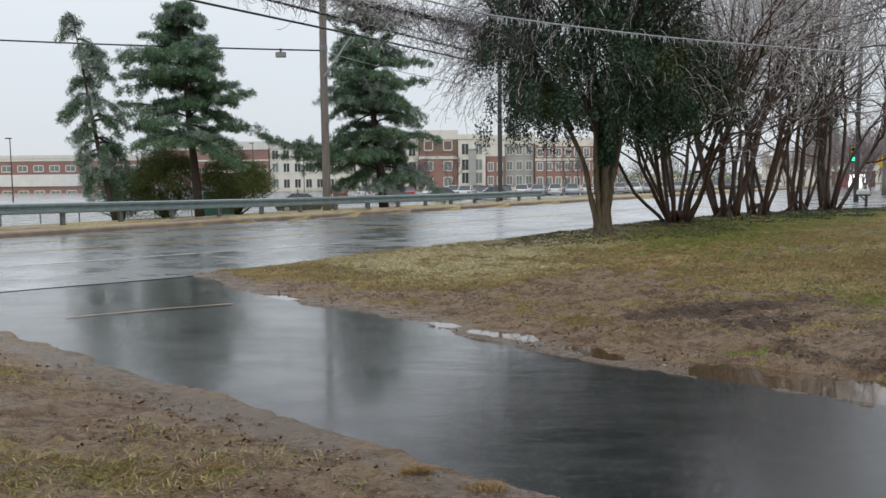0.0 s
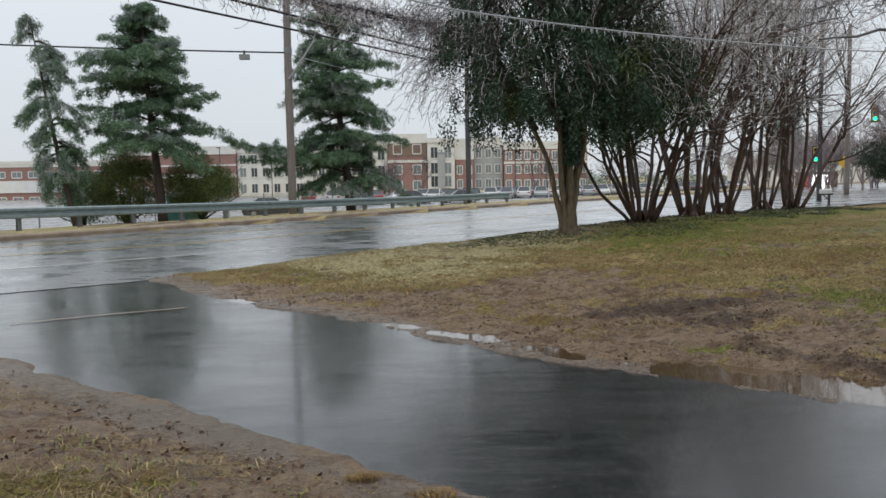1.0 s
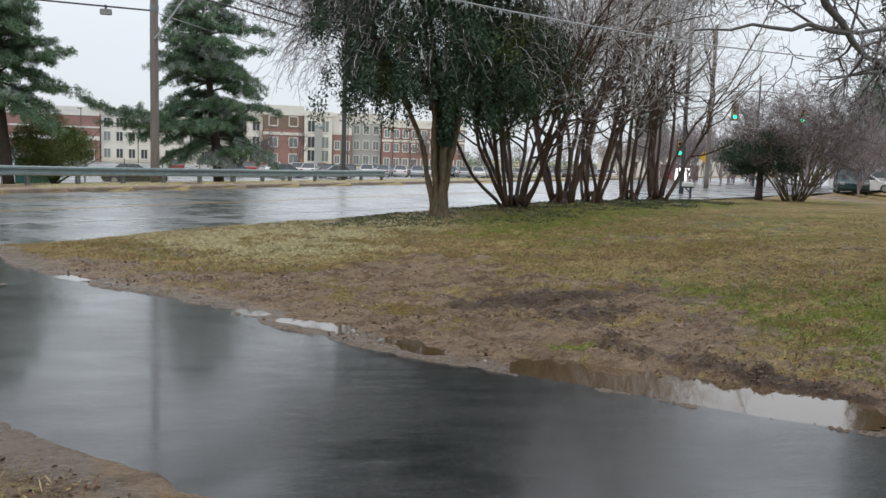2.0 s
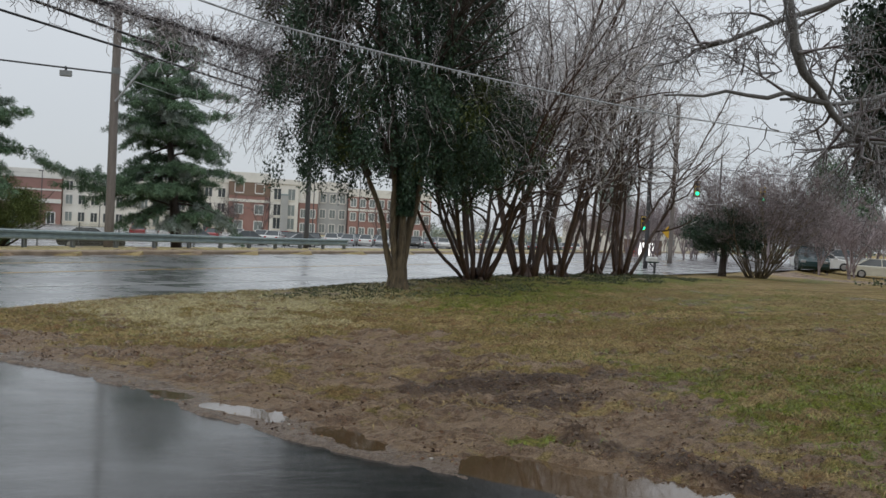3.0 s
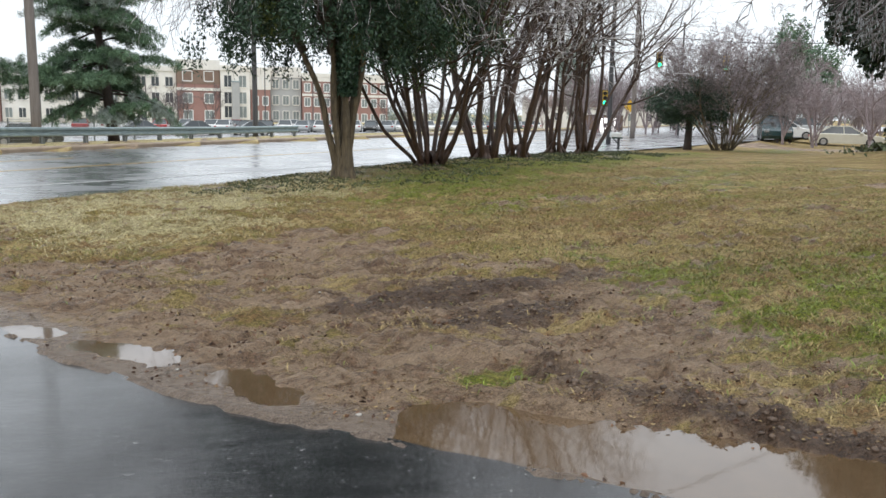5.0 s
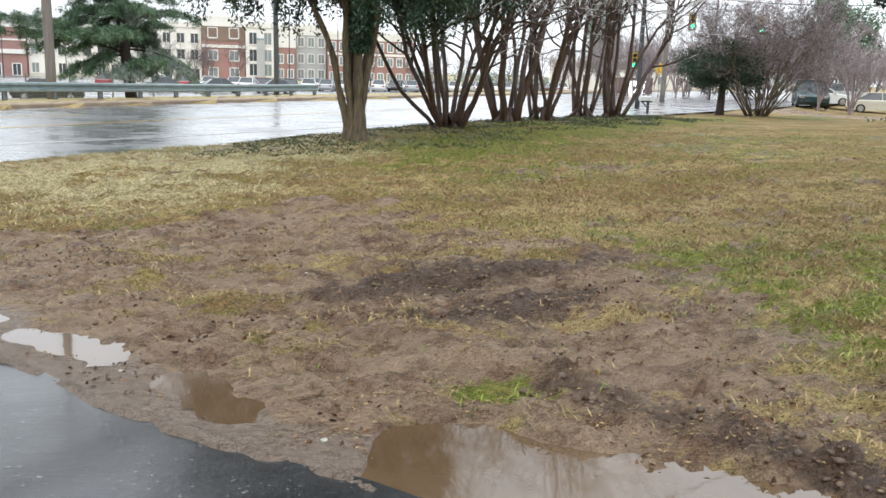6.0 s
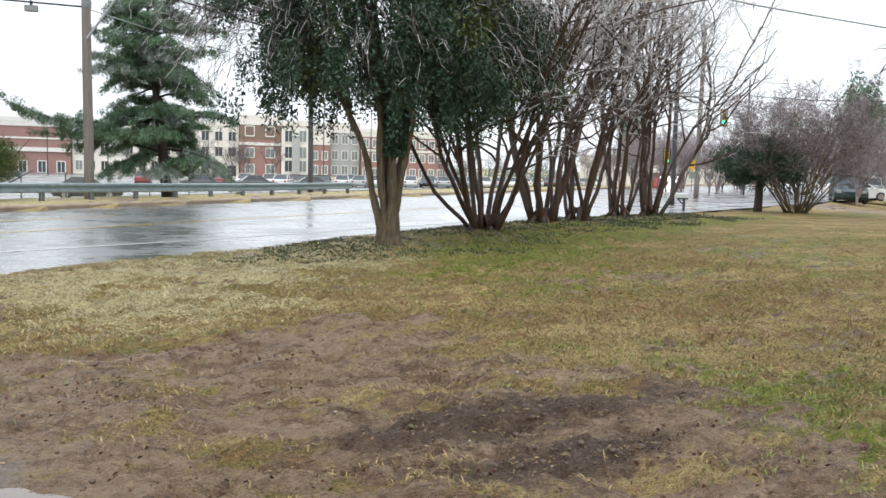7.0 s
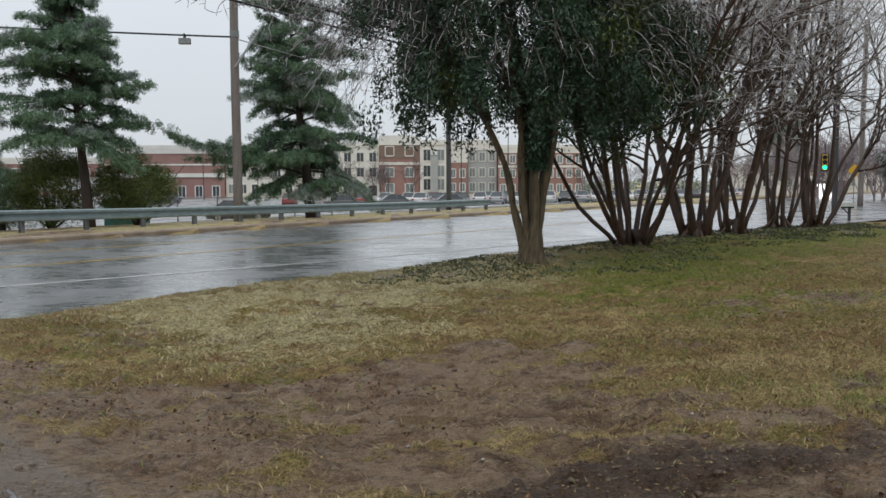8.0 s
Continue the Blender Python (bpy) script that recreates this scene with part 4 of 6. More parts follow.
def pine(at, tall, lean, reach, label, seed, gaps=0.2, warm=False, iced=0.15, first=0.16, droop=0.25, density=1.0, bole=0.17, extra=()):
    """A conifer: a bole, whorls of drooping boughs, each with tufts of needles in flat sprays."""
    rng = np.random.default_rng(seed)
    z = height(at[0], at[1])
    ob = thing("pine_tree", (at[0], at[1], z), label, "tree", "pines beyond the guard rail")
    segs, n = [], 14
    axis = []
    for i in range(n + 1):
        t = i / n
        axis.append(Vector((lean[0] * t + 0.05 * math.sin(5 * t + seed), lean[1] * t, t * tall - 0.15)))
    part("trunk", pipe("trunk", [(*a, bole * (1 - 0.9 * i / n)) for i, a in enumerate(axis)], 8, M["bark"]), ob)
    boughs, tufts, ice_tufts = [], [], []

    def bough(base, ang, length, rise, drop):
        p = base.copy()
        d = Vector((math.cos(ang), math.sin(ang), rise)).normalized()
        m = 7
        chain = [(*p, 0.055)]
        boughs.append(chain)
        frosted = rng.random() < iced
        for i in range(m):
            t = (i + 1) / m
            q = p + d * (length / m)
            chain.append((*q, 0.055 * (1 - 0.75 * t)))
            d = (d + Vector((rng.normal() * 0.09, rng.normal() * 0.09, -drop / m * 1.4))).normalized()
            p = q
            if t < 0.25:
                continue
            for sgn in (-1, 1):
                if rng.random() < 0.12:
                    continue
                side = d.copy()
                side.rotate(Matrix.Rotation(sgn * radians(38 + 34 * rng.random()), 3, "Z"))
                side.z += 0.12 * rng.normal() - 0.12 - 0.35 * drop * rng.random()
                run = length * (0.4 * (1 - t) + 0.13) * (0.7 + 0.6 * rng.random())
                steps = max(1, int(run / 0.19))
                for k in range(steps + 1):
                    c = p + side * (0.19 * k + 0.06 * rng.random()) + Vector(rng.normal(size=3)) * 0.05
                    c.z -= 0.1 * drop * (k * 0.19) ** 2
                    cl = foliage_cloud(rng, c, (0.2, 0.2, 0.19), int(36 * density), 0.05)
                    (ice_tufts if rng.random() < (0.75 if frosted else 0.25 * iced) else tufts).append(cl)

    tiers = int(tall / 0.56)
    for i in range(tiers):
        for j in range(7):
            if rng.random() < gaps:
                continue
            t = min(first + (1 - first) * (i + 1.7 * rng.random() - 0.3) / tiers, 0.99)
            k = min(int(t * n), n - 1)
            base = axis[k].lerp(axis[k + 1], t * n - k)
            r = np.interp(t, [a for a, _ in reach], [b for _, b in reach])
            bough(base, (j + rng.random()) / 7 * 2 * math.pi, r * (0.5 + 0.62 * rng.random()), 0.7 * rng.random() - 0.2 + 0.35 * (t - 0.4), droop * (0.3 + 1.8 * rng.random()))
    for h, ang, length, rise, drop in extra:
        k = min(int(h / tall * n), n - 1)
        bough(axis[k].copy(), radians(ang), length, rise, drop)
    for chain in boughs:
        part("bough", pipe("bough", chain, 5, M["bark"]), ob)
    c = np.concatenate(tufts)
    lean_v = np.zeros((len(c), 3))
    lean_v[:, 2] = 0.25
    tagged(part("needle_spray", leaves("needle_spray", c, 0.2, 0.026, M["needle_warm" if warm else "needle"], rng, lean_v), ob), kind="stuff")
    if ice_tufts:
        c = np.concatenate(ice_tufts)
        tagged(part("iced_needle_spray", leaves("iced_needle_spray", c, 0.2, 0.024, M["needle_ice_haze"], rng, np.tile([0, 0, -0.6], (len(c), 1))), ob, "needle sprays glazed grey with ice"), kind="stuff")
    return ob


pine((-14.2, 36.6), 9.0, (-1.7, 0.3), [(0, 1.2), (0.2, 1.7), (0.5, 1.7), (0.75, 1.7), (1, 0.6)], "thin leaning pine with drooping ice-laden boughs", 3, gaps=0.64, iced=0.6, first=0.16, droop=1.2, density=0.75, bole=0.15)
pine((-11.2, 38.7), 9.7, (-0.6, 0.2), [(0, 1.4), (0.15, 2.8), (0.42, 3.1), (0.6, 3.0), (0.75, 2.6), (0.88, 1.6), (1, 0.4)], "tall full blue-green pine behind the guard rail", 8, gaps=0.3, iced=0.12, first=0.34, droop=0.3, density=1.15, bole=0.24)
pine((-3.1, 44.2), 10.6, (-0.9, 0.2), [(0, 1.6), (0.16, 3.6), (0.3, 3.5), (0.45, 3.0), (0.7, 2.9), (0.9, 2.0), (1, 0.5)], "broad blue-green pine with open gaps between boughs", 14, gaps=0.28, iced=0.22, first=0.16, droop=0.35, density=1.15, bole=0.27, extra=((4.3, 176, 6.2, -0.32, -0.5), (4.0, 184, 5.6, -0.22, -0.35), (3.6, 170, 5.0, -0.1, -0.15)))


def bushy(name, at, radius, n, material, label, seed, group="", rise=0.0, clumps=64, leaf=(0.12, 0.027), bole=0.0):
    """A rounded evergreen with an uneven outline of many small sprays."""
    rng = np.random.default_rng(seed)
    ob = thing(name, (at[0], at[1], height(at[0], at[1])), label, "shrub", group)
    c = []
    for _ in range(clumps):
        v = rng.normal(size=3)
        v /= np.linalg.norm(v)
        mid = np.array([0, 0, radius[2] + rise]) + v * np.array(radius) * (0.5 + 0.42 * rng.random())
        mid[2] = max(mid[2], 0.15)
        c.append(foliage_cloud(rng, mid, np.array(radius) * (0.26 + 0.16 * rng.random()), n // clumps))
    part("foliage", leaves("foliage", np.concatenate(c), *leaf, M[material], rng, np.tile([0, 0, 0.2], (sum(len(a) for a in c), 1))), ob)
    if bole:
        part("trunk", pipe("trunk", [(0, 0, -0.2, bole * 1.3), (0.02, 0, 0.3, bole), (0.05, 0.02, 0.9, bole * 0.9), (0, 0, radius[2] + rise, bole * 0.5)], 8, M["bark"]), ob)
        return ob
    for _ in range(12):
        e = np.array([0, 0, radius[2] + rise]) + rng.normal(size=3) * np.array(radius) * 0.45
        part("stem", pipe("stem", [(rng.normal() * 0.06, rng.normal() * 0.06, -0.1, 0.05), (*(e * 0.5), 0.03), (*e, 0.012)], 5, M["bark"]), ob)
    return ob


bushy("cedar_shrub", (-13.2, 40.0), (1.7, 1.1, 1.7), 26000, "needle_warm", "dense olive-green cedar below the pines", 21, "cedars below the pines")
bushy("cedar_shrub", (-9.75, 40.0), (1.75, 1.1, 1.5), 26000, "needle_warm", "dense olive-green cedar below the pines", 22, "cedars below the pines")
bushy("cedar_shrub", (-15.4, 40.6), (1.4, 1.2, 1.4), 16000, "needle", "dark green cedar behind the leaning pine", 23, "cedars below the pines")


def evergreen(at, seed):
    """The broad-leaved evergreen on the lawn: fused stems, ivy on the bole, a heavy hanging crown."""
    rng = np.random.default_rng(seed)
    z = height(*at)
    ob = thing("evergreen_tree", (at[0], at[1], z), "broad dark evergreen tree with fused trunks and hanging vines", "tree")
    lead = []
    for i, (ang, r, top, out_) in enumerate([(188, 0.07, 2.6, 0.62), (20, 0.1, 2.8, 0.2), (110, 0.1, 2.7, 0.12), (285, 0.1, 2.6, 0.08), (352, 0.085, 2.7, 0.24), (232, 0.075, 2.6, 0.3)]):
        a = radians(ang)

        def at_t(t, a=a, i=i, out_=out_, top=top):
            o = 0.125 - 0.045 * math.sin(min(t * 2.4, 1) * math.pi) + 0.07 * math.sin(8 * t + i * 2) * t + out_ * t ** 1.45
            return Vector((math.cos(a) * o, math.sin(a) * o * 0.7, -0.15 + top * t))

        part("trunk", pipe("trunk", [(*at_t(k / 12), r * (1 + 0.7 * max(0, 0.2 - k / 12) / 0.2) * (1 - 0.4 * k / 12) * (1 + 0.14 * math.sin(2.1 * k + 3 * i))) for k in range(13)], 9, M["bark_tan"]), ob)
        lead.append((at_t(1), a))
    spec = [(6, 0.1, 0.04, 1.5, 0.55, 45), (4, 0.15, 0.0, 1.2, 0.5, 45), (3, 0.2, -0.05, 0, 0, 0)]
    out = [[] for _ in spec]
    for p, a in lead:
        for _ in range(3):
            b = a + rng.normal() * 0.6
            d = Vector((math.cos(b) * 0.5, math.sin(b) * 0.5, 0.8)).normalized()
            grow(p - d * 0.25, d, 4.2 * (0.8 + 0.4 * rng.random()), 0.07, 0, spec, rng, out)
    for chain in out[0] + out[1]:
        part("limb", pipe("limb", chain, 5, M["bark"]), ob)
    tagged(part("twig_spray", tubes("twig_spray", segs_of(out[2]), 3, M["bark"]), ob), kind="stuff")
    c, young = [], []
    for _ in range(560):
        zc = 2.5 + 7.0 * rng.random() ** 1.15
        a, k = rng.random() * 2 * math.pi, (0.25 + 0.75 * rng.random()) ** 0.5
        edge = (1 - abs((zc - 4.9) / 4.9) ** 3) * (0.95 + 0.34 * math.sin(3 * a + 1.7 * zc) * math.sin(2.3 * zc + a)) * (0.88 + 0.3 * rng.random())
        mid = np.array([-0.5 + 0.35 * ease(zc, 4.2, 2.6) + math.cos(a) * 2.4 * edge * k, math.sin(a) * 1.95 * edge * k, zc])
        if zc < 3.1 and math.hypot(mid[0], mid[1]) < 0.5:
            continue
        cl = foliage_cloud(rng, mid, (0.3, 0.3, 0.46), 230, 0.0)
        (young if rng.random() < 0.1 else c).append(cl)
    for _ in range(180):
        v = rng.normal(size=3)
        v /= np.linalg.norm(v)
        mid = np.array([1.95, 1.4, 3.3]) + v * np.array([1.55, 1.1, 1.4]) * (0.4 + 0.6 * rng.random())
        (young if rng.random() < 0.3 else c).append(foliage_cloud(rng, mid, (0.34, 0.34, 0.36), 150))
    for _ in range(60):
        a = radians(270) + rng.normal() * 0.5
        mid = np.array([-0.3 + math.cos(a) * 1.5, math.sin(a) * (1.2 + 0.7 * rng.random()), 3.0 + 5.0 * rng.random()])
        c.append(foliage_cloud(rng, mid, (0.32, 0.3, 0.4), 170, 0.0))
    for _ in range(75):
        a = rng.random() * 2 * math.pi
        mid = np.array([-0.3 + math.cos(a) * (1.3 + 1.1 * rng.random()), math.sin(a) * 1.6, 2.05 + 0.85 * rng.random()])
        c.append(foliage_cloud(rng, mid, (0.16, 0.16, 0.42), 110, 0.0))
    cc = np.concatenate(c)
    part("crown", leaves("crown", cc, 0.08, 0.03, M["holly"], rng, np.tile([0, 0, -0.55], (len(cc), 1))), ob)
    cy = np.concatenate(young)
    part("young_leaves", leaves("young_leaves", cy, 0.085, 0.036, M["holly_new"], rng, np.tile([0, 0, -0.4], (len(cy), 1))), ob, "yellow-green young leaves")
    k = rng.random(2400)
    a = rng.normal(size=2400) * 0.5 + radians(285)
    rad = 0.2 + 0.22 * k ** 2 + 0.05 * rng.random(2400)
    ivy_c = np.stack([np.cos(a) * rad + 0.02, np.sin(a) * rad * 0.9, 1.5 + 1.5 * k], axis=-1)
    part("climbing_ivy", leaves("climbing_ivy", ivy_c, 0.08, 0.06, M["holly"], rng), ob, "dark ivy climbing the trunk")
    # bare vines that hang over the crown
    vines, droops = [], []
    for _ in range(1050):
        a = rng.random() * 2 * math.pi
        if rng.random() < 0.93:
            a = radians(208 if rng.random() < 0.85 else 335) + rng.normal() * 0.55
        up = rng.random()
        p = Vector((-0.3 + math.cos(a) * (1.9 + 1.0 * rng.random()), math.sin(a) * 1.7, 3.0 + 4.6 * up))
        d = Vector((math.cos(a) * 0.6, math.sin(a) * 0.6, 0.25 + rng.normal() * 0.3)).normalized()
        m = 7
        for i in range(m):
            d = (d + Vector((rng.normal() * 0.2, rng.normal() * 0.2, -0.33))).normalized()
            q = p + d * (0.1 + 0.05 * rng.random())
            vines.append((*p, *q, 0.0042, 0.0035))
            if rng.random() < 0.6:
                e = (d + Vector(rng.normal(size=3)) * 0.8).normalized()
                vines.append((*q, *(q + e * 0.14), 0.0032, 0.0026))
            p = q
    va = np.array(vines)
    pick = rng.random(len(va)) < 0.72
    part("vine_tangle", tubes("vine_tangle", va[pick], 3, M["twig_dark"]), ob, "bare brown vines hanging over the crown")
    part("iced_vine_tangle", tubes("iced_vine_tangle", va[~pick], 3, M["twig_ice"]), ob, "vine twigs glazed grey with ice")
    return ob


evergreen((3.44, 18.1), 5)


def vine_curtain(seed):
    """The cable overgrown with vines, and the bare tangle that hangs from it into the evergreen."""
    rng = np.random.default_rng(seed)
    a, b = Vector((-9.0, 8.0, 4.85)), Vector((2.3, 20.8, 4.75))
    ob = thing("vine_covered_cable", (a.x, a.y, a.z), "thick cable overgrown with bare ice-glazed vines", "cable")
    inv_ = ob.matrix_world.inverted()
    part("cable_core", pipe("cable_core", [(*(inv_ @ a.lerp(b, i / 40)), 0.05) for i in range(41)], 8, M["cable"]), ob)
    segs = []
    for _ in range(2600):
        t = rng.random()
        p = inv_ @ a.lerp(b, t)
        p += Vector(rng.normal(size=3)) * 0.09
        hang = rng.random() < 0.05 + 0.2 * (t > 0.7)
        d = Vector((0.66, 0.75, 0)) * (1 if rng.random() < 0.5 else -1) + Vector(rng.normal(size=3)) * 0.35
        if hang:
            d = Vector(rng.normal(size=3)) * 0.4 + Vector((0, 0, -1))
        d.normalize()
        m = 13 if hang and t > 0.6 else 5
        for i in range(m):
            d = (d + Vector(rng.normal(size=3)) * 0.5 + Vector((0, 0, -0.14 if hang else 0))).normalized()
            q = p + d * 0.095
            segs.append((*p, *q, 0.006, 0.005))
            if rng.random() < 0.45:
                e = (d + Vector(rng.normal(size=3))).normalized()
                segs.append((*q, *(q + e * 0.1), 0.004, 0.003))
            p = q
    va = np.array(segs)
    pick = rng.random(len(va)) < 0.45
    part("vine_tangle", tubes("vine_tangle", va[pick], 3, M["twig_dark"]), ob, "bare dark vines")
    part("iced_vine_tangle", tubes("iced_vine_tangle", va[~pick], 3, M["twig_ice"]), ob, "vine twigs glazed grey with ice")


vine_curtain(31)

# row of crape myrtles along the lawn's edge
ROW = "bare crape myrtles along the road"
stemmed("crape_myrtle", (5.75, 20.7), 15, 7.0, 0.58, 0.054, "multi-stemmed bare crape myrtle with ice-glazed twigs", "tree", 41, group=ROW, girth=0.3)
stemmed("crape_myrtle", (7.7, 22.8), 8, 9.2, 0.26, 0.075, "tall bare crape myrtle, upright stems, iced twigs", "tree", 42, group=ROW, girth=0.28)
stemmed("crape_myrtle", (9.1, 24.2), 7, 9.3, 0.29, 0.07, "tall bare crape myrtle, upright stems, iced twigs", "tree", 43, group=ROW, girth=0.3)
stemmed("crape_myrtle", (11.0, 26.1), 7, 9.0, 0.3, 0.062, "bare crape myrtle with forked stems and dark foot", "tree", 44, group=ROW, girth=0.28)
stemmed("crape_myrtle", (12.45, 27.3), 8, 8.6, 0.34, 0.056, "bare crape myrtle with spreading iced crown", "tree", 45, group=ROW, girth=0.3)

# ---- shrubs, trees and vehicles east of the lawn ----
bushy("round_evergreen", (21.2, 35.6), (2.1, 1.7, 1.1), 19000, "holly", "dark round evergreen shrub on a single trunk", 61, rise=0.95, clumps=40, leaf=(0.1, 0.04), bole=0.17)
BUSH = [(6, 0.1, 0.03, 1.2, 0.5, 38), (5, 0.14, 0.02, 1.5, 0.5, 42), (4, 0.18, 0.0, 2.3, 0.5, 48), (3, 0.22, -0.02, 0, 0, 0)]
stemmed("bare_shrub", (22.6, 35.0), 26, 4.2, 0.8, 0.035, "wide vase-shaped bare shrub glazed mauve-grey with ice", "shrub", 62, spec=BUSH, bark="bark_tan", twig="twig_dark", fine="twig_mauve", girth=0.4, thin=1.0, rmin=0.0055)
stemmed("bare_shrub", (44.0, 66.0), 22, 6.2, 0.95, 0.06, "large bare shrub with mauve-grey twigs", "shrub", 63, spec=BUSH, bark="bark_tan", twig="twig_mauve", fine="twig_mauve", girth=0.5, thin=1.6, rmin=0.009)


def ivy_tree(at, seed):
    rng = np.random.default_rng(seed)
    ob = thing("ivy_clad_tree", (*at, height(*at)), "large dark tree wholly clad in climbing ivy", "tree")
    part("trunk", pipe("trunk", [(0, 0, -0.3, 0.6), (0, 0, 0.4, 0.5), (0.1, 0, 3, 0.45), (0, 0, 7, 0.3), (0.2, 0, 11, 0.1)], 10, M["bark"]), ob)
    n = 22000
    k, a = rng.random(n), rng.random(n) * 2 * math.pi
    rad = 0.5 + (0.5 + 0.25 * np.sin(3 * a + 5 * k) * np.sin(9 * k)) * rng.random(n) + 0.3 * k
    c = np.stack([np.cos(a) * rad, np.sin(a) * rad, -0.1 + 4.0 * k], axis=-1)
    part("climbing_ivy", leaves("climbing_ivy", c, 0.11, 0.075, M["ivy_dark"], rng), ob, "dense dark ivy on the trunk")
    cl = []
    for _ in range(380):
        v = rng.normal(size=3)
        v /= np.linalg.norm(v)
        mid = np.array([0.0, 0, 7.6]) + v * np.array([3.9, 3.2, 4.7]) * (0.4 + 0.6 * rng.random())
        cl.append(foliage_cloud(rng, mid, (0.7, 0.7, 0.8), 240))
    for _ in range(110):
        a, k = rng.random() * 2 * math.pi, 0.5 + 0.5 * rng.random()
        mid = np.array([math.cos(a) * 3.5 * k, math.sin(a) * 2.8 * k, 2.5 + 1.7 * rng.random() + 0.9 * k])
        cl.append(foliage_cloud(rng, mid, (0.45, 0.45, 0.8), 220))
    cc = np.concatenate(cl)
    part("crown", leaves("crown", cc, 0.2, 0.1, M["ivy_dark"], rng, np.tile([0, 0, -0.5], (len(cc), 1))), ob)


ivy_tree((24.0, 25.6), 71)


def overhang(seed):
    """The iced tree whose limbs reach over the lawn; its bole stands east of the walk."""
    rng = np.random.default_rng(seed)
    at = (10.6, 8.4)
    ob = thing("iced_hardwood_tree", (*at, height(*at)), "bare hardwood tree, spreading limbs sheathed in ice", "tree")
    inv_ = ob.matrix_world.inverted()
    part("trunk", pipe("trunk", [(0, 0, -0.3, 0.36), (0, 0, 0.25, 0.27), (-0.05, 0.05, 1.6, 0.22), (0, 0.1, 3.4, 0.19), (0.2, 0.3, 6.5, 0.1)], 12, M["bark_ice"]), ob)
    limbs = [
        [(10.6, 8.45, 1.9), (8.6, 8.3, 2.2), (7.0, 7.9, 2.37), (6.2, 7.6, 2.34), (5.4, 7.35, 2.33), (5.2, 7.3, 2.36)],
        [(10.6, 8.5, 4.4), (8.0, 8.1, 5.0), (6.0, 7.6, 4.75), (4.4, 7.2, 3.7), (4.6, 7.2, 2.98), (4.88, 7.25, 2.68), (5.15, 7.28, 2.42), (5.4, 7.3, 2.3)],
        [(4.95, 7.25, 2.6), (4.6, 7.3, 2.66), (4.3, 7.35, 2.62), (3.9, 7.3, 2.57), (3.55, 7.25, 2.54)],
        [(10.6, 8.5, 2.6), (8.5, 8.7, 3.0), (6.9, 8.5, 3.05), (6.1, 8.2, 2.85), (5.5, 7.9, 2.72), (4.9, 7.8, 2.7)],
        [(10.6, 8.5, 3.2), (8.6, 8.2, 3.9), (6.8, 7.8, 4.0), (5.6, 7.6, 3.7), (4.7, 7.7, 3.3), (4.1, 7.9, 3.05)],
        [(7.0, 7.9, 2.35), (6.4, 7.5, 2.6), (6.05, 7.25, 2.85), (5.8, 7.1, 3.2)],
    ]
    spec = [(4, 0.16, 0.0, 1.6, 0.55, 48), (4, 0.2, -0.02, 1.5, 0.55, 48), (3, 0.24, -0.05, 0, 0, 0)]
    fine = [[] for _ in spec]
    for li, pts in enumerate(limbs):
        segs = []
        r0 = (0.034, 0.062, 0.024, 0.044, 0.05, 0.028)[li]
        m = len(pts) - 1
        for i in range(m):
            p, q = inv_ @ Vector(pts[i]), inv_ @ Vector(pts[i + 1])
            ra, rb = r0 * (1 - 0.72 * i / m), r0 * (1 - 0.72 * (i + 1) / m)
            mid = p.lerp(q, 0.5) + Vector(rng.normal(size=3)) * 0.03
            segs += [(*p, ra), (*mid, (ra + rb) / 2)] + ([(*q, rb)] if i == m - 1 else [])
            if pts[i + 1][0] < 7.6:
                for _ in range(5):
                    b = p.lerp(q, rng.random())
                    d = (q - p).normalized()
                    grow(b, turned(d, rng, 35 + 45 * rng.random()), 0.35 + 0.5 * rng.random(), 0.016, 0, spec, rng, fine)
        part("limb", pipe("limb", segs, 8, M["bark_limb"]), ob)
    chains = [c for c in fine[0] + fine[1] + fine[2] if not any(q[0] + at[0] < 4.9 and q[2] < 2.5 for q in c)]
    a = np.array(segs_of(chains))
    half = rng.random(len(a)) < 0.5
    tagged(part("twig_spray", tubes("twig_spray", a[half], 4, M["twig_dark"]), ob, "dark wet twigs"), kind="stuff")
    tagged(part("iced_twig_spray", tubes("iced_twig_spray", a[~half], 4, M["bark_ice"]), ob, "twigs sheathed in grey ice"), kind="stuff")
    tips = a[rng.random(len(a)) < 0.25]
    ice = [(t[3], t[4], t[5] + 0.004, t[3], t[4], t[5] - 0.01 - 0.025 * rng.random(), 0.0035, 0.0012) for t in tips]
    tagged(part("icicle_fringe", tubes("icicle_fringe", ice, 4, M["ice"]), ob, "short icicles along the twigs"), kind="stuff")


overhang(77)


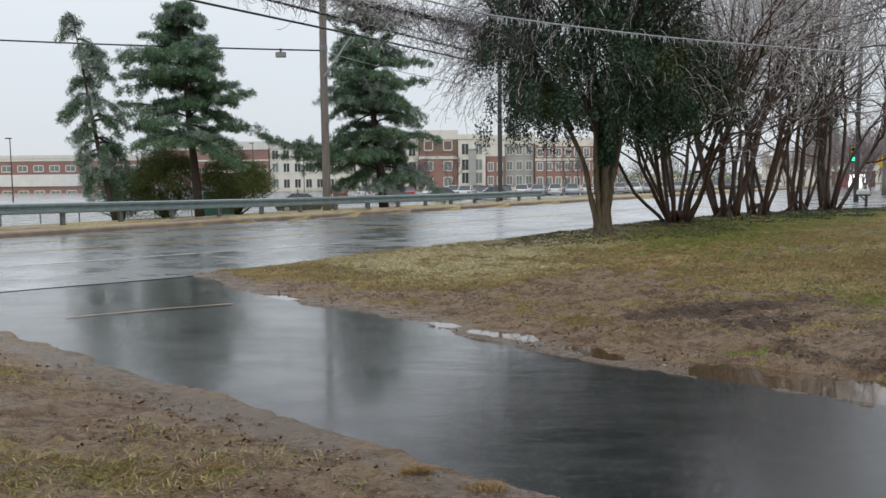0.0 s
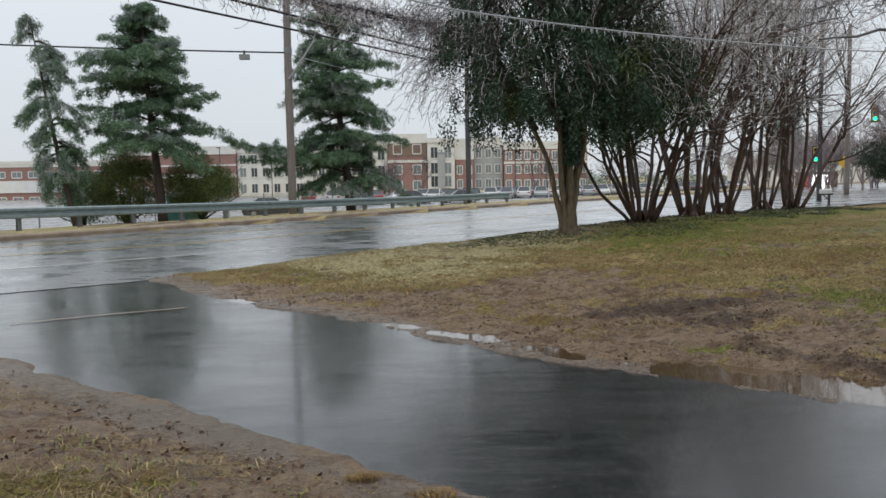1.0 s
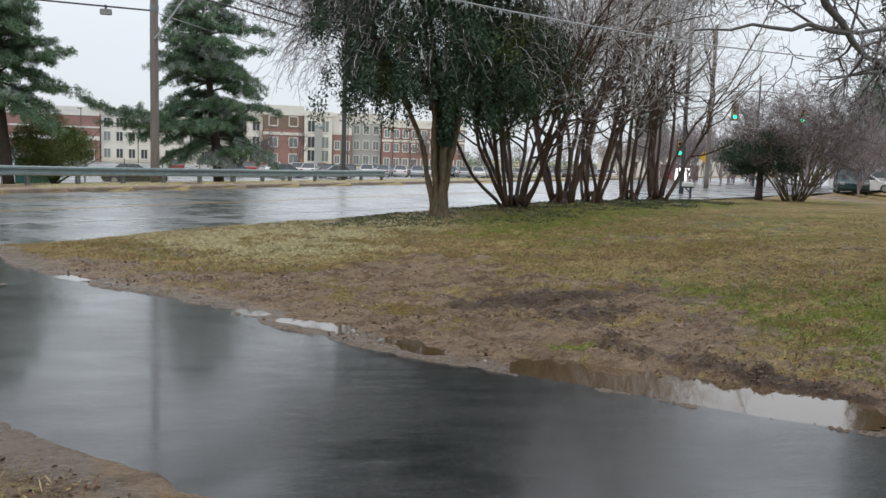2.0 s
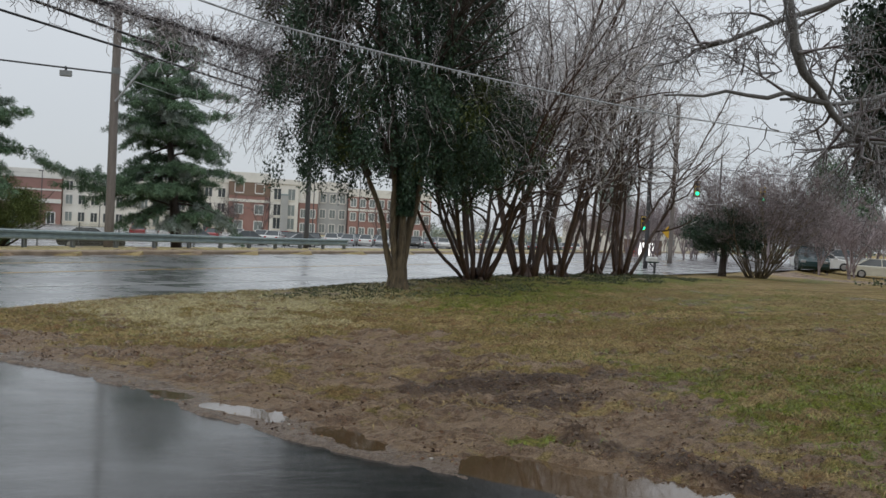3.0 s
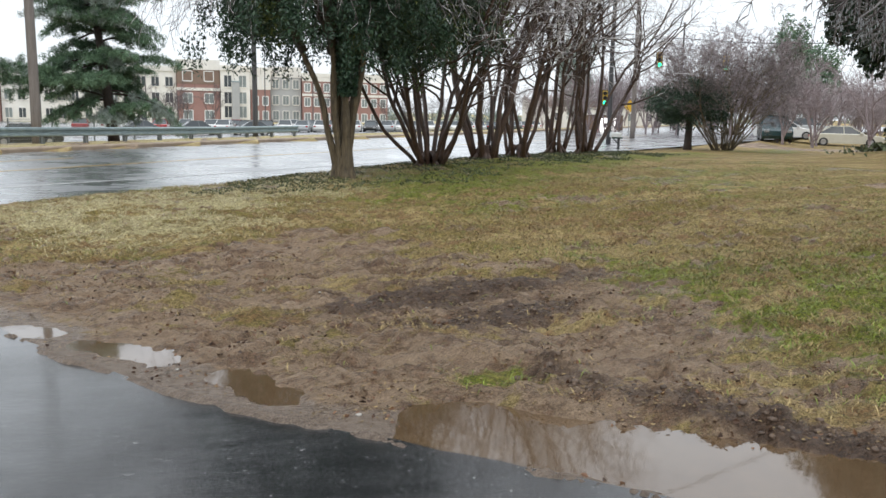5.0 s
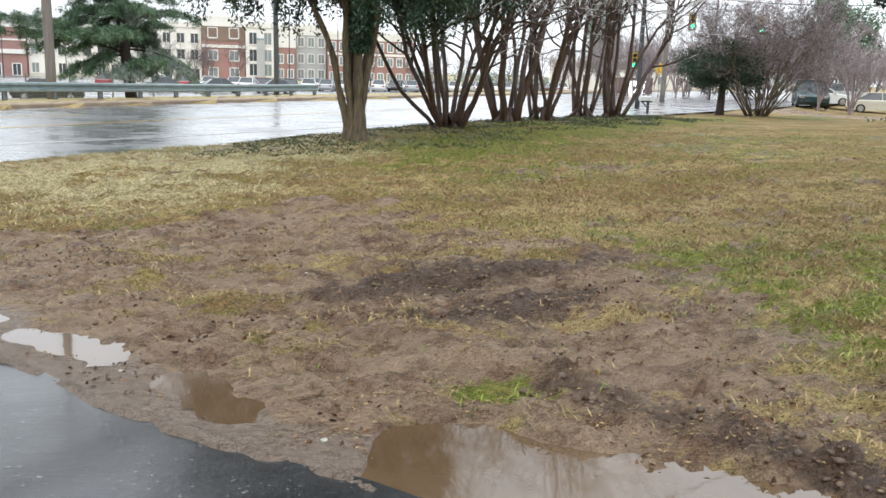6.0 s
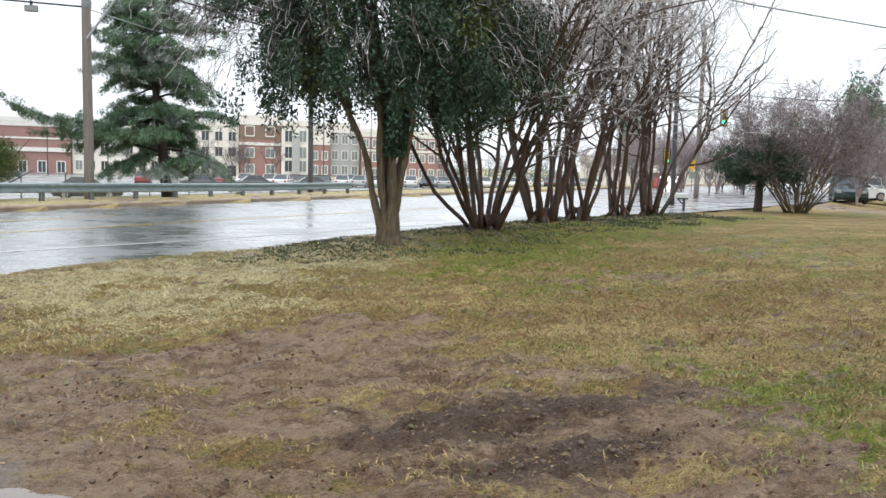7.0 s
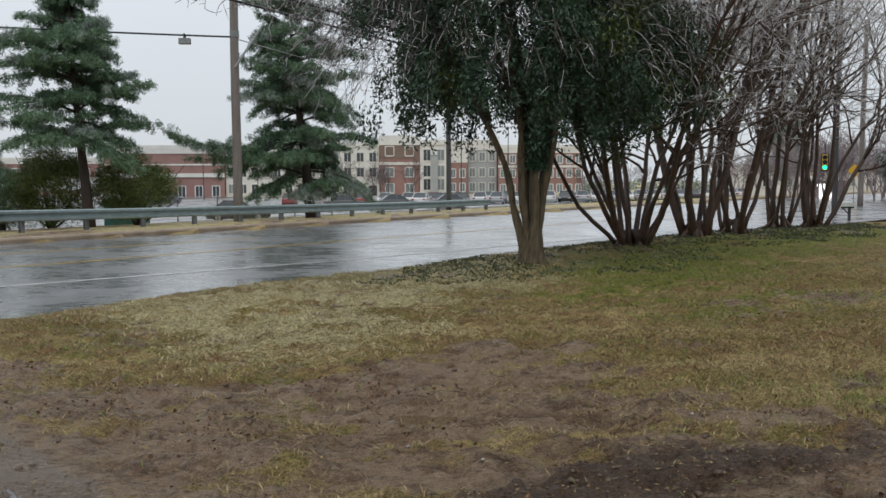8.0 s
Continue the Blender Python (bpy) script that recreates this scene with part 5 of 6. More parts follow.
def car(at, turn, paint, label, seed=0, tall=1.45, long=4.5, wide=1.78, boxy=0.0, group="cars in the far lot"):
    """A parked car: a lofted body, glazed cabin, four wheels, lamps and mirrors."""
    ob = thing("car", (*at, height(*at)), label, "car", group, turn=turn)
    h = long / 2
    low, belt = 0.22, 0.62 * tall
    prof = [(-h, 0.5), (-h + 0.05, belt * 0.92), (-h + 0.25, belt), (-h * 0.5, belt + 0.02), (h * 0.42, belt), (h * 0.9, belt * 0.84), (h, belt * 0.68), (h, 0.42), (h * 0.92, low), (-h * 0.92, low)]
    bm = bmesh.new()
    rows = []
    for y, pinch in ((-wide / 2, 0.93), (-wide / 2 * 0.96, 1.0), (wide / 2 * 0.96, 1.0), (wide / 2, 0.93)):
        rows.append([bm.verts.new((x * (1 if abs(y) < wide / 2 * 0.97 else 0.985), y, low + (z - low) * pinch)) for x, z in prof])
    k = len(prof)
    for a, b in zip(rows, rows[1:]):
        for i in range(k):
            bm.faces.new((a[i], a[(i + 1) % k], b[(i + 1) % k], b[i]))
    bm.faces.new(rows[0][::-1])
    bm.faces.new(rows[-1])
    bmesh.ops.recalc_face_normals(bm, faces=bm.faces)
    part("body", done(bm, "body", paint), ob)
    cab = [(-h * (0.9 if boxy else 0.78), belt - 0.02), (-h * (0.82 if boxy else 0.42), tall - 0.03), (h * 0.08, tall - 0.03), (h * 0.45, belt - 0.02)]
    w0, w1 = wide / 2 * 0.93, wide / 2 * 0.72
    vs_ = [(x, s * (w0 if i in (0, 3) else w1), z) for s in (-1, 1) for i, (x, z) in enumerate(cab)]
    part("glazing", mesh_of("glazing", vs_, [(0, 1, 2, 3), (7, 6, 5, 4), (0, 4, 5, 1), (1, 5, 6, 2), (2, 6, 7, 3)], M["pane"]), ob, "dark tinted windows")
    bm = bmesh.new()
    box(bm, cab[1][0] - 0.08, cab[2][0] + 0.08, -w1 - 0.02, w1 + 0.02, tall - 0.05, tall, 0.02)
    part("roof", done(bm, "roof", paint), ob)
    for s in (-1, 1):
        for i in (0, 3):
            j = 1 if i == 0 else 2
            part("pillar", tubes("pillar", [(cab[i][0], s * w0, cab[i][1], cab[j][0], s * w1, cab[j][1], 0.035, 0.035)], 5, paint), ob)
        part("pillar", tubes("pillar", [(-0.2, s * w0, belt, -0.25, s * w1, tall - 0.03, 0.035, 0.035)], 5, paint), ob)
        part("mirror", box_mesh("mirror", (h * 0.33, h * 0.41, s * (w0 + 0.02), s * (w0 + 0.17), belt, belt + 0.11), paint, 0.02), ob)
        part("headlamp", box_mesh("headlamp", (h - 0.12, h + 0.012, s * wide * 0.27, s * wide * 0.44, belt * 0.6, belt * 0.75), M["rim"], 0.02), ob)
        part("tail_lamp", box_mesh("tail_lamp", (-h - 0.012, -h + 0.1, s * wide * 0.3, s * wide * 0.45, belt * 0.72, belt * 0.9), M["tail"], 0.02), ob)
        for x in (-h * 0.6, h * 0.62):
            wh = part("wheel", tubes("wheel", [(x, s * (wide / 2 - 0.2), 0.32, x, s * (wide / 2 + 0.01), 0.32, 0.32, 0.32), (x, s * (wide / 2 + 0.01), 0.32, x, s * (wide / 2 + 0.012), 0.32, 0.32, 0.2)], 16, M["tyre"]), ob)
            part("rim", tubes("rim", [(x, s * (wide / 2 + 0.004), 0.32, x, s * (wide / 2 + 0.016), 0.32, 0.21, 0.19), (x, s * (wide / 2 + 0.016), 0.32, x, s * (wide / 2 + 0.006), 0.32, 0.19, 0.001)], 12, M["rim"]), wh)
    return ob


def paint(name, c):
    return surface(name, tuple(v * 0.85 for v in c), c, 3, (0.15, 0.3), bump=0, coat=0.6)


PAINT = {k: paint(k + "_car_paint", c) for k, c in {"white": (0.72, 0.72, 0.7), "cream": (0.62, 0.6, 0.5), "teal": (0.015, 0.05, 0.055), "black": (0.015, 0.016, 0.018), "silver": (0.42, 0.44, 0.45), "red": (0.3, 0.02, 0.02), "blue": (0.03, 0.06, 0.14), "grey": (0.12, 0.13, 0.13), "maroon": (0.12, 0.02, 0.03)}.items()}
YARD = "vehicles parked in the yard"
car((37.8, 52.0), -122, PAINT["teal"], "dark teal pickup parked on bare ground", tall=1.75, long=4.9, wide=1.9, boxy=1, group=YARD)
car((47.0, 56.0), -35, PAINT["cream"], "old cream saloon parked on bare ground", tall=1.5, long=5.2, group=YARD)
car((44.0, 59.0), -38, PAINT["white"], "white car parked behind a cream saloon", tall=1.5, long=4.8, group=YARD)
car((49.5, 63.5), -20, PAINT["silver"], "silver car parked at the yard's back", tall=1.6, long=4.8, group=YARD)

# mailbox on a post
mb = thing("mailbox", (17.95, 35.7, height(17.95, 35.7)), "pale tin mailbox on a dark wooden post", "mailbox")
mb.scale = (0.7, 0.7, 0.7)
part("post", box_mesh("post", (-0.06, 0.06, -0.06, 0.06, -0.2, 1.0), M["pole_dark"], 0.01), mb)
part("bracket", box_mesh("bracket", (-0.45, 0.25, -0.045, 0.045, 0.83, 0.92), M["mail_green"], 0.01), mb)
part("strut", tubes("strut", [(0.0, 0, 0.5, -0.38, 0, 0.85, 0.035, 0.035)], 6, M["pole_dark"]), mb)
bm = bmesh.new()
prof = [(-0.13, 0.0), (0.13, 0.0), (0.13, 0.16)] + [(0.13 * math.cos(radians(a)), 0.16 + 0.13 * math.sin(radians(a))) for a in range(20, 180, 20)] + [(-0.13, 0.16)]
ends = [[bm.verts.new((x, y, 0.925 + z)) for y, z in prof] for x in (-0.55, 0.12)]
for i in range(len(prof)):
    j = (i + 1) % len(prof)
    bm.faces.new((ends[0][i], ends[0][j], ends[1][j], ends[1][i]))
bm.faces.new(ends[0][::-1])
bm.faces.new(ends[1])
box_part = part("box", done(bm, "box", M["mail"]), mb)
part("flag", box_mesh("flag", (-0.2, -0.05, 0.134, 0.145, 1.02, 1.08), M["tail"]), box_part)

# slim poles and the junction beyond the trees
pole("utility_pole", (20.6, 42.0, height(20.6, 42.0)), 9.5, 0.12, 0.1, M["pole_dark"], "slim dark pole beside the road past the trees")
pole("utility_pole", (27.5, 52.5, height(27.5, 52.5)), 11, 0.16, 0.12, M["pole"], "grey wooden pole near the road junction")
signal_pole = pole("signal_pole", (36.5, 62.0, height(36.5, 62.0)), 9, 0.08, 0.06, M["pole_dark"], "dark steel pole carrying the signal span wire")
cable("signal_span_wire", [(8.5, 88.0, 8.6), (36.5, 62.0, 7.4), (47, 52, 7.0)], 0.025, M["cable"], "black span wire that carries the traffic signals", 0.35)


def signal(at, label):
    ob = thing("traffic_signal", at, label, "traffic light", "traffic signals at the junction", turn=-25)
    part("housing", box_mesh("housing", (-0.19, 0.19, -0.12, 0.12, -0.55, 0.55), M["hood_yellow"], 0.03), ob)
    part("hanger", tubes("hanger", [(0, 0, 0.5, 0, 0, 1.3, 0.03, 0.03)], 6, M["black"]), ob)
    part("backplate", box_mesh("backplate", (-0.26, 0.26, 0.125, 0.14, -0.62, 0.62), M["black"]), ob)
    for i, m in enumerate(("black", "black", "green_lamp")):
        zc = 0.35 - 0.35 * i
        ln = part("lens", tubes("lens", [(0, -0.135, zc, 0, -0.15, zc, 0.145, 0.12), (0, -0.15, zc, 0, -0.155, zc, 0.12, 0.001)], 14, M[m]), ob)
        segs = [(0.16 * math.cos(radians(a)), -0.12, zc + 0.16 * math.sin(radians(a)), 0.16 * math.cos(radians(a)), -0.34, zc + 0.16 * math.sin(radians(a)) - 0.02, 0.018, 0.015) for a in range(-20, 201, 12)]
        part("visor", tubes("visor", segs, 4, M["black"]), ln)


signal((30.6, 63.0, 2.75), "traffic signal showing green on a low mount")
signal((33.4, 60.0, 5.55), "traffic signal showing green on the span wire")
signal((39.0, 60.0, 5.5), "traffic signal showing green on the span wire")
ws = thing("warning_sign", (33.0, 63.5, height(33.0, 63.5)), "yellow diamond warning sign on a post", "sign")
part("post", tubes("post", [(0, 0, -0.2, 0, 0, 2.6, 0.03, 0.03)], 6, M["post"]), ws)
part("plate", mesh_of("plate", [(x * 0.5, y, 2.3 + z * 0.5) for y in (-0.05, -0.04) for x, z in ((-1, 0), (0, -1), (1, 0), (0, 1))], [(0, 1, 2, 3), (7, 6, 5, 4), (0, 4, 5, 1), (1, 5, 6, 2), (2, 6, 7, 3), (3, 7, 4, 0)], M["sign_yellow"]), ws)
sg = thing("message_sign", (39.4, 81.0, height(39.4, 81.0) - 0.9), "brick-based sign with a lit white message panel", "sign", turn=-25)
part("base", box_mesh("base", (-1.9, 1.9, -0.3, 0.3, -0.3, 2.5), M["brown_band"], 0.03), sg)
part("panel", box_mesh("panel", (-0.45, 1.25, -0.36, -0.305, 1.0, 2.2), M["led_white"]), sg)
part("mark", box_mesh("mark", (-0.95, -0.55, -0.36, -0.305, 1.2, 2.0), M["led_red"]), sg)
part("cap", box_mesh("cap", (-2.0, 2.0, -0.38, 0.38, 2.5, 2.65), M["cream"], 0.03), sg)

# ---- buildings beyond the car park ----
def facade(name, x0, x1, y, z0, z1, depth, wall, label, rows, cols, win, bands=(), parapet=0.0, pane="pane", cap="cream", skip=()):
    """A block with a parapet, bands and separate framed windows. rows: heights of the window sills; win: width, height."""
    ob = thing(name, ((x0 + x1) / 2, y, z0), label, "building", "campus buildings past the car park")
    cx = (x0 + x1) / 2
    hgt = z1 - z0
    part("wall", box_mesh("wall", (x0 - cx, x1 - cx, 0, depth, -1.5, hgt), M[wall]), ob)
    part("roof", box_mesh("roof", (x0 - cx + 0.05, x1 - cx - 0.05, 0.4, depth - 0.05, hgt, hgt + 0.25), M["grey_panel"]), ob)
    if parapet:
        part("parapet", box_mesh("parapet", (x0 - cx - 0.2, x1 - cx + 0.2, -0.25, 0.35, hgt - parapet, hgt + 0.45), M[cap], 0.03), ob, "pale stone parapet")
    for za, zb, m, proud in bands:
        part("band", box_mesh("band", (x0 - cx - 0.1, x1 - cx + 0.1, -0.05 - proud, 0.0, za - z0, zb - z0), M[m]), ob)
    w, h = win
    glass = box_mesh("pane", (-w / 2 + 0.1, w / 2 - 0.1, -0.03, 0.1, 0.1, h - 0.1), M[pane])
    glass2 = box_mesh("pane", (-w / 2 + 0.1, w / 2 - 0.1, -0.03, 0.1, 0.1, h - 0.1), M["pane_light"])
    bm = bmesh.new()
    box(bm, -w / 2 - 0.1, -w / 2 + 0.1, -0.14, 0.06, 0, h)
    box(bm, w / 2 - 0.1, w / 2 + 0.1, -0.14, 0.06, 0, h)
    box(bm, -w / 2 + 0.1, w / 2 - 0.1, -0.14, 0.06, h - 0.1, h + 0.1)
    box(bm, -w / 2 + 0.1, w / 2 - 0.1, -0.18, 0.06, -0.15, 0.1)
    box(bm, -0.05, 0.05, -0.1, 0.06, 0.1, h - 0.1)
    frame_me = done(bm, "window", M["white_panel" if wall == "brick" else "cream"])
    r = random.Random(int(abs(x0) * 7))
    for ri, zr in enumerate(rows):
        for c in range(cols):
            if (ri, c) in skip:
                continue
            wx = (c + 0.5) / cols * (x1 - x0) + x0 - cx
            wob = part("window", frame_me, ob)
            wob.location = (wx, 0, zr - z0)
            part("pane", glass2 if r.random() < 0.35 else glass, wob)
    return ob


YB = 220.0
G = -3.2
facade("campus_block", -6.0, 4.0, YB, G, 12.6, 18, "brick", "red brick block with brown top band and cream parapet", (-1.5, 2.6, 7.9), 2, (2.2, 2.4), bands=((5.6, 6.3, "cream", 0.15), (7.2, 10.6, "brown_band", 0.06)), parapet=2.0, pane="pane_light")
facade("campus_bay", 4.2, 11.2, YB - 1.5, G, 11.4, 18, "cream", "cream-clad stair bay with tall dark windows", (-0.8, 2.6, 6.6), 2, (1.9, 2.9), parapet=0.8)
facade("campus_block", 11.4, 16.2, YB, G, 11.2, 18, "brick", "narrow red brick wing with cream top floor", (-1.2, 2.4, 7.0), 2, (1.4, 2.2), bands=((6.2, 11.0, "cream", 0.08),), parapet=0.4)
facade("campus_block", 16.4, 24.0, YB + 2, G, 11.6, 18, "grey_panel", "grey and cream clad wing with paired windows", (-1.2, 2.6, 6.6), 3, (1.6, 2.3), bands=((9.4, 11.4, "cream", 0.1),), parapet=0.6, pane="pane_light")
facade("campus_block", 24.2, 46.0, YB, G, 10.2, 18, "brick", "long red brick wing with cream bands", (-1.4, 2.4, 6.0), 9, (1.5, 2.1), bands=((4.9, 5.5, "cream", 0.1), (8.6, 10.0, "cream", 0.1)), parapet=0.5, pane="pane_light")
facade("campus_block", -19.0, -6.2, YB + 1, G - 0.4, 10.9, 18, "cream", "cream stone block with paired windows over a dark arcade", (2.6, 6.4), 4, (1.9, 2.4), parapet=0.8)
for k in range(4):
    ar = thing("arcade_opening", (-19 + 12.8 * (k + 0.5) / 4, YB + 0.99, G), "dark tall ground floor opening with cream surround", "opening", "arcade openings")
    part("recess", box_mesh("recess", (-1.0, 1.0, -0.06, 0.04, 0.0, 3.6), M["pane"]), ar)
    part("lintel", box_mesh("lintel", (-1.2, 1.2, -0.16, 0.04, 3.6, 4.0), M["cream"]), ar)
facade("campus_block", -45.6, -19.2, YB + 4, G - 0.4, 9.6, 18, "cream", "cream stone wing seen between the pines", (-1.6, 2.6, 6.0), 9, (1.7, 2.4), parapet=0.8)
facade("campus_hall", -76.0, -45.8, YB + 3, G - 1, 10.3, 24, "brick", "low red brick hall with cream bands and canopy", (-2.4,), 7, (1.9, 2.8), bands=((2.6, 3.6, "cream", 0.3), (8.6, 10.1, "cream", 0.15), (5.6, 6.0, "cream", 0.1)), parapet=0.6)
facade("campus_hall", -138.0, -77.0, YB + 10, G - 2, 7.4, 24, "brick", "long low brick building banded in white", (-3.4, 3.4), 14, (2.6, 1.6), bands=((-0.6, 2.6, "white_panel", 0.3), (6.2, 7.3, "cream", 0.1)), parapet=0.5, pane="pane_light")
facade("roadside_building", 62.0, 92.0, 150, -1.5, 4.2, 14, "cream", "low pale roadside building near the junction", (0.4,), 8, (1.6, 1.5), bands=((2.9, 4.1, "brown_band", 0.3),), parapet=0.3)

bay = thing("entrance_panel", (7.8, YB - 1.8, G), "tall grey-green entrance panel on the stair bay", "panel")
part("panel", box_mesh("panel", (-0.9, 0.9, -0.25, 0.25, 0.0, 11.0), M["grey_panel"], 0.05), bay)
part("cap", box_mesh("cap", (-1.0, 1.0, -0.3, 0.3, 11.0, 11.3), M["galv"]), bay)

# lot lamps
def lot_lamp(x, y, h):
    ob = thing("lot_lamp", (x, y, height(x, y)), "dark steel parking lot lamp with a flat head", "street lamp", "parking lot lamps")
    part("pole", tubes("pole", [(0, 0, -0.2, 0, 0, h, 0.09, 0.06)], 8, M["pole_dark"]), ob)
    part("head", box_mesh("head", (-0.55, 0.2, -0.18, 0.18, h, h + 0.14), M["black"], 0.03), ob)


for x, y, h in ((-56, 110, 8.2), (-72, 130, 8.0), (-45, 125, 8.2), (-33.5, 150, 9.0), (-27, 165, 9.5), (9.5, 135, 11.5), (18.5, 150, 12.0), (-8.6, 150, 8.5)):
    lot_lamp(x, y, h)

# parked cars beyond the rail
rc = random.Random(4)
names = list(PAINT)
LOT = [(-10.6, 65.0, 8, "black", "black car parked beyond the guard rail")]
for i in range(4):
    LOT.append((-40 + i * 3.0, 120 + 2 * math.sin(i), 90 + rc.uniform(-6, 6), rc.choice(["white", "silver", "grey", "white", "blue"]), ""))
for i in range(8):
    LOT.append((-13 + i * 2.9, 108 + 1.0 * math.sin(i), 90 + rc.uniform(-6, 6), rc.choice(["white", "silver", "black", "grey", "white", "white", "red"]), ""))
for i in range(22):
    LOT.append((3 + i * 2.4, 104 + 1.5 * i, 80 + rc.uniform(-5, 5), rc.choice(["white", "silver", "white", "white", "silver", "grey", "black"]), ""))
for i in range(3):
    LOT.append((-5 + i * 5.2, 92 + 1.0 * i, 10 + rc.uniform(-5, 5), rc.choice(["black", "grey", "white", "silver"]), ""))
for i in range(9):
    LOT.append((12 + i * 3.0, 118 + 1.3 * i, 85 + rc.uniform(-5, 5), rc.choice(["white", "silver", "grey", "white"]), ""))
made = {}
for x, y, a, col, label in LOT:
    if not label:
        label = col + " car parked in the wet lot"
    if col in made:
        tagged(copy_thing(made[col], pose(x, y, height(x, y), 0, 0, a + rc.choice((0, 180)))), label)
    else:
        made[col] = car((x, y), a, PAINT[col], label, tall=1.5 + 0.1 * rc.random())

# wet paved lot
lu, lv = np.meshgrid(np.arange(-70, 130, 4.0), np.concatenate([np.arange(16, 60, 2.0), np.arange(60, 190, 6.0)]))
lv = lv + 12 * ease(lu, -8, 8)
lx, ly = -5.5 + lu * 0.616 - lv * 0.788, 28.9 + lu * 0.788 + lv * 0.616
lz = land(lx, ly)[0] + 0.07
tagged(new("parking_lot", grid_mesh("parking_lot", lx, ly, lz, M["road"])), "wet tarmac parking lot below the campus", "parking lot", kind="structure")

# chain-link fence and utility cabinet left of the pines
fence = thing("chain_link_fence", (-20, 45, height(-20, 45)), "grey chain-link fence behind the guard rail", "fence")
inv_f = fence.matrix_world.inverted()
mesh_wires = []
for i in range(17):
    x, y = -33 + i * 1.9, 42.5 + i * 0.45
    z = height(x, y)
    part("post", tubes("post", [(*(inv_f @ Vector((x, y, z - 0.2))), *(inv_f @ Vector((x, y, z + 1.25))), 0.035, 0.035)], 6, M["post"]), fence)
    if i < 16:
        nx2, ny2 = x + 1.9, y + 0.45
        z2 = height(nx2, ny2)
        for j in range(9):
            mesh_wires.append((*(inv_f @ Vector((x, y, z + 0.05 + j * 0.14))), *(inv_f @ Vector((nx2, ny2, z2 + 0.05 + j * 0.14))), 0.006, 0.006))
        for j in range(38):
            t = j / 38
            mesh_wires.append((*(inv_f @ Vector((x + 1.9 * t, y + 0.45 * t, z + 0.03))), *(inv_f @ Vector((x + 1.9 * t, y + 0.45 * t, z + 1.2))), 0.006, 0.006))
tagged(part("wire_mesh", tubes("wire_mesh", mesh_wires, 3, M["post"]), fence), kind="stuff")
cab = thing("utility_cabinet", (-11.6, 44.5, height(-11.6, 44.5)), "teal painted steel utility cabinet", "cabinet")
part("case", box_mesh("case", (-0.9, 0.9, -0.5, 0.5, -0.1, 1.15), M["teal_box"], 0.04), cab)
part("lid", box_mesh("lid", (-0.94, 0.94, -0.54, 0.54, 1.15, 1.22), M["teal_box"], 0.02), cab)

# ---- far woods ----
def bare_wood(name, spots, label, seed, tall, material, kind="stuff"):
    """Many bare winter trees far off, too small to tell apart."""
    rng = np.random.default_rng(seed)
    spec = [(6, 0.08, 0.05, 1.5, 0.5, 36), (5, 0.14, 0.03, 1.6, 0.5, 40), (4, 0.2, 0.0, 0, 0, 0)]
    protos = []
    for k in range(5):
        out = [[] for _ in spec]
        grow(Vector((0, 0, -0.03)), Vector((0, 0, 1)), 0.8, 0.02, 0, spec, rng, out)
        for s in range(3):
            grow(Vector((0, 0, 0.1)), turned(Vector((0, 0, 1)), rng, 25), 0.8, 0.012, 0, spec, rng, out)
        protos.append(np.array(segs_of(sum(out, []))))
    rows = []
    for x, y, h in spots:
        a = protos[int(rng.integers(5))].copy()
        th = rng.random() * 6.28
        c, s = math.cos(th), math.sin(th)
        for o in (0, 3):
            px, py = a[:, o].copy(), a[:, o + 1].copy()
            a[:, o], a[:, o + 1] = (px * c - py * s) * h, (px * s + py * c) * h
            a[:, o + 2] *= h
        a[:, 6:8] = np.maximum(a[:, 6:8] * h, 0.012 * h / 6)
        off = np.array([x, y, height(x, y)])
        a[:, 0:3] += off
        a[:, 3:6] += off
        rows.append(a)
    ob = new(name, tubes(name, np.concatenate(rows), 3, M[material]))
    return tagged(ob, label, "trees", kind=kind)


rw = random.Random(9)
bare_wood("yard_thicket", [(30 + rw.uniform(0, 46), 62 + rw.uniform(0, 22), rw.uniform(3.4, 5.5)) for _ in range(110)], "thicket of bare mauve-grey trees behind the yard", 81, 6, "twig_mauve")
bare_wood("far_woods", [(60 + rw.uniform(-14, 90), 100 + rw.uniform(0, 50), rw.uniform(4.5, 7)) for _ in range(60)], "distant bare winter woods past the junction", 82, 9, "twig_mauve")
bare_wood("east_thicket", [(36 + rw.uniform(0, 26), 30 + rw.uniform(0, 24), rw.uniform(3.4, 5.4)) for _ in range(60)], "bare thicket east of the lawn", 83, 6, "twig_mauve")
bare_wood("campus_trees", [(rw.uniform(-20, 60), rw.uniform(130, 200), rw.uniform(4, 7)) for _ in range(16)], "small bare trees in the campus lot", 84, 6, "twig_dark")
rng = np.random.default_rng(85)
c = []
for k in range(420):
    x = rng.uniform(-420, 480)
    y = 330 + rng.uniform(0, 60)
    hh = rng.uniform(3, 7)
    c.append(foliage_cloud(rng, (x, y, -4 + hh * 0.5), (6, 5, hh * 0.62), 150))
c = np.concatenate(c)
# distance haze is put into the leaf colour of these woods
tagged(new("horizon_woods", leaves("horizon_woods", c, 1.5, 0.5, M["needle_ice_haze"], rng)), "line of distant woods, coloured grey for haze", "trees", kind="stuff")
bushy("far_cedar", (66.0, 88.0), (2.6, 2.4, 5.8), 7000, "needle", "tall dark cedar behind the yard", 91, "far cedars", rise=1.5, clumps=50, leaf=(0.45, 0.15))
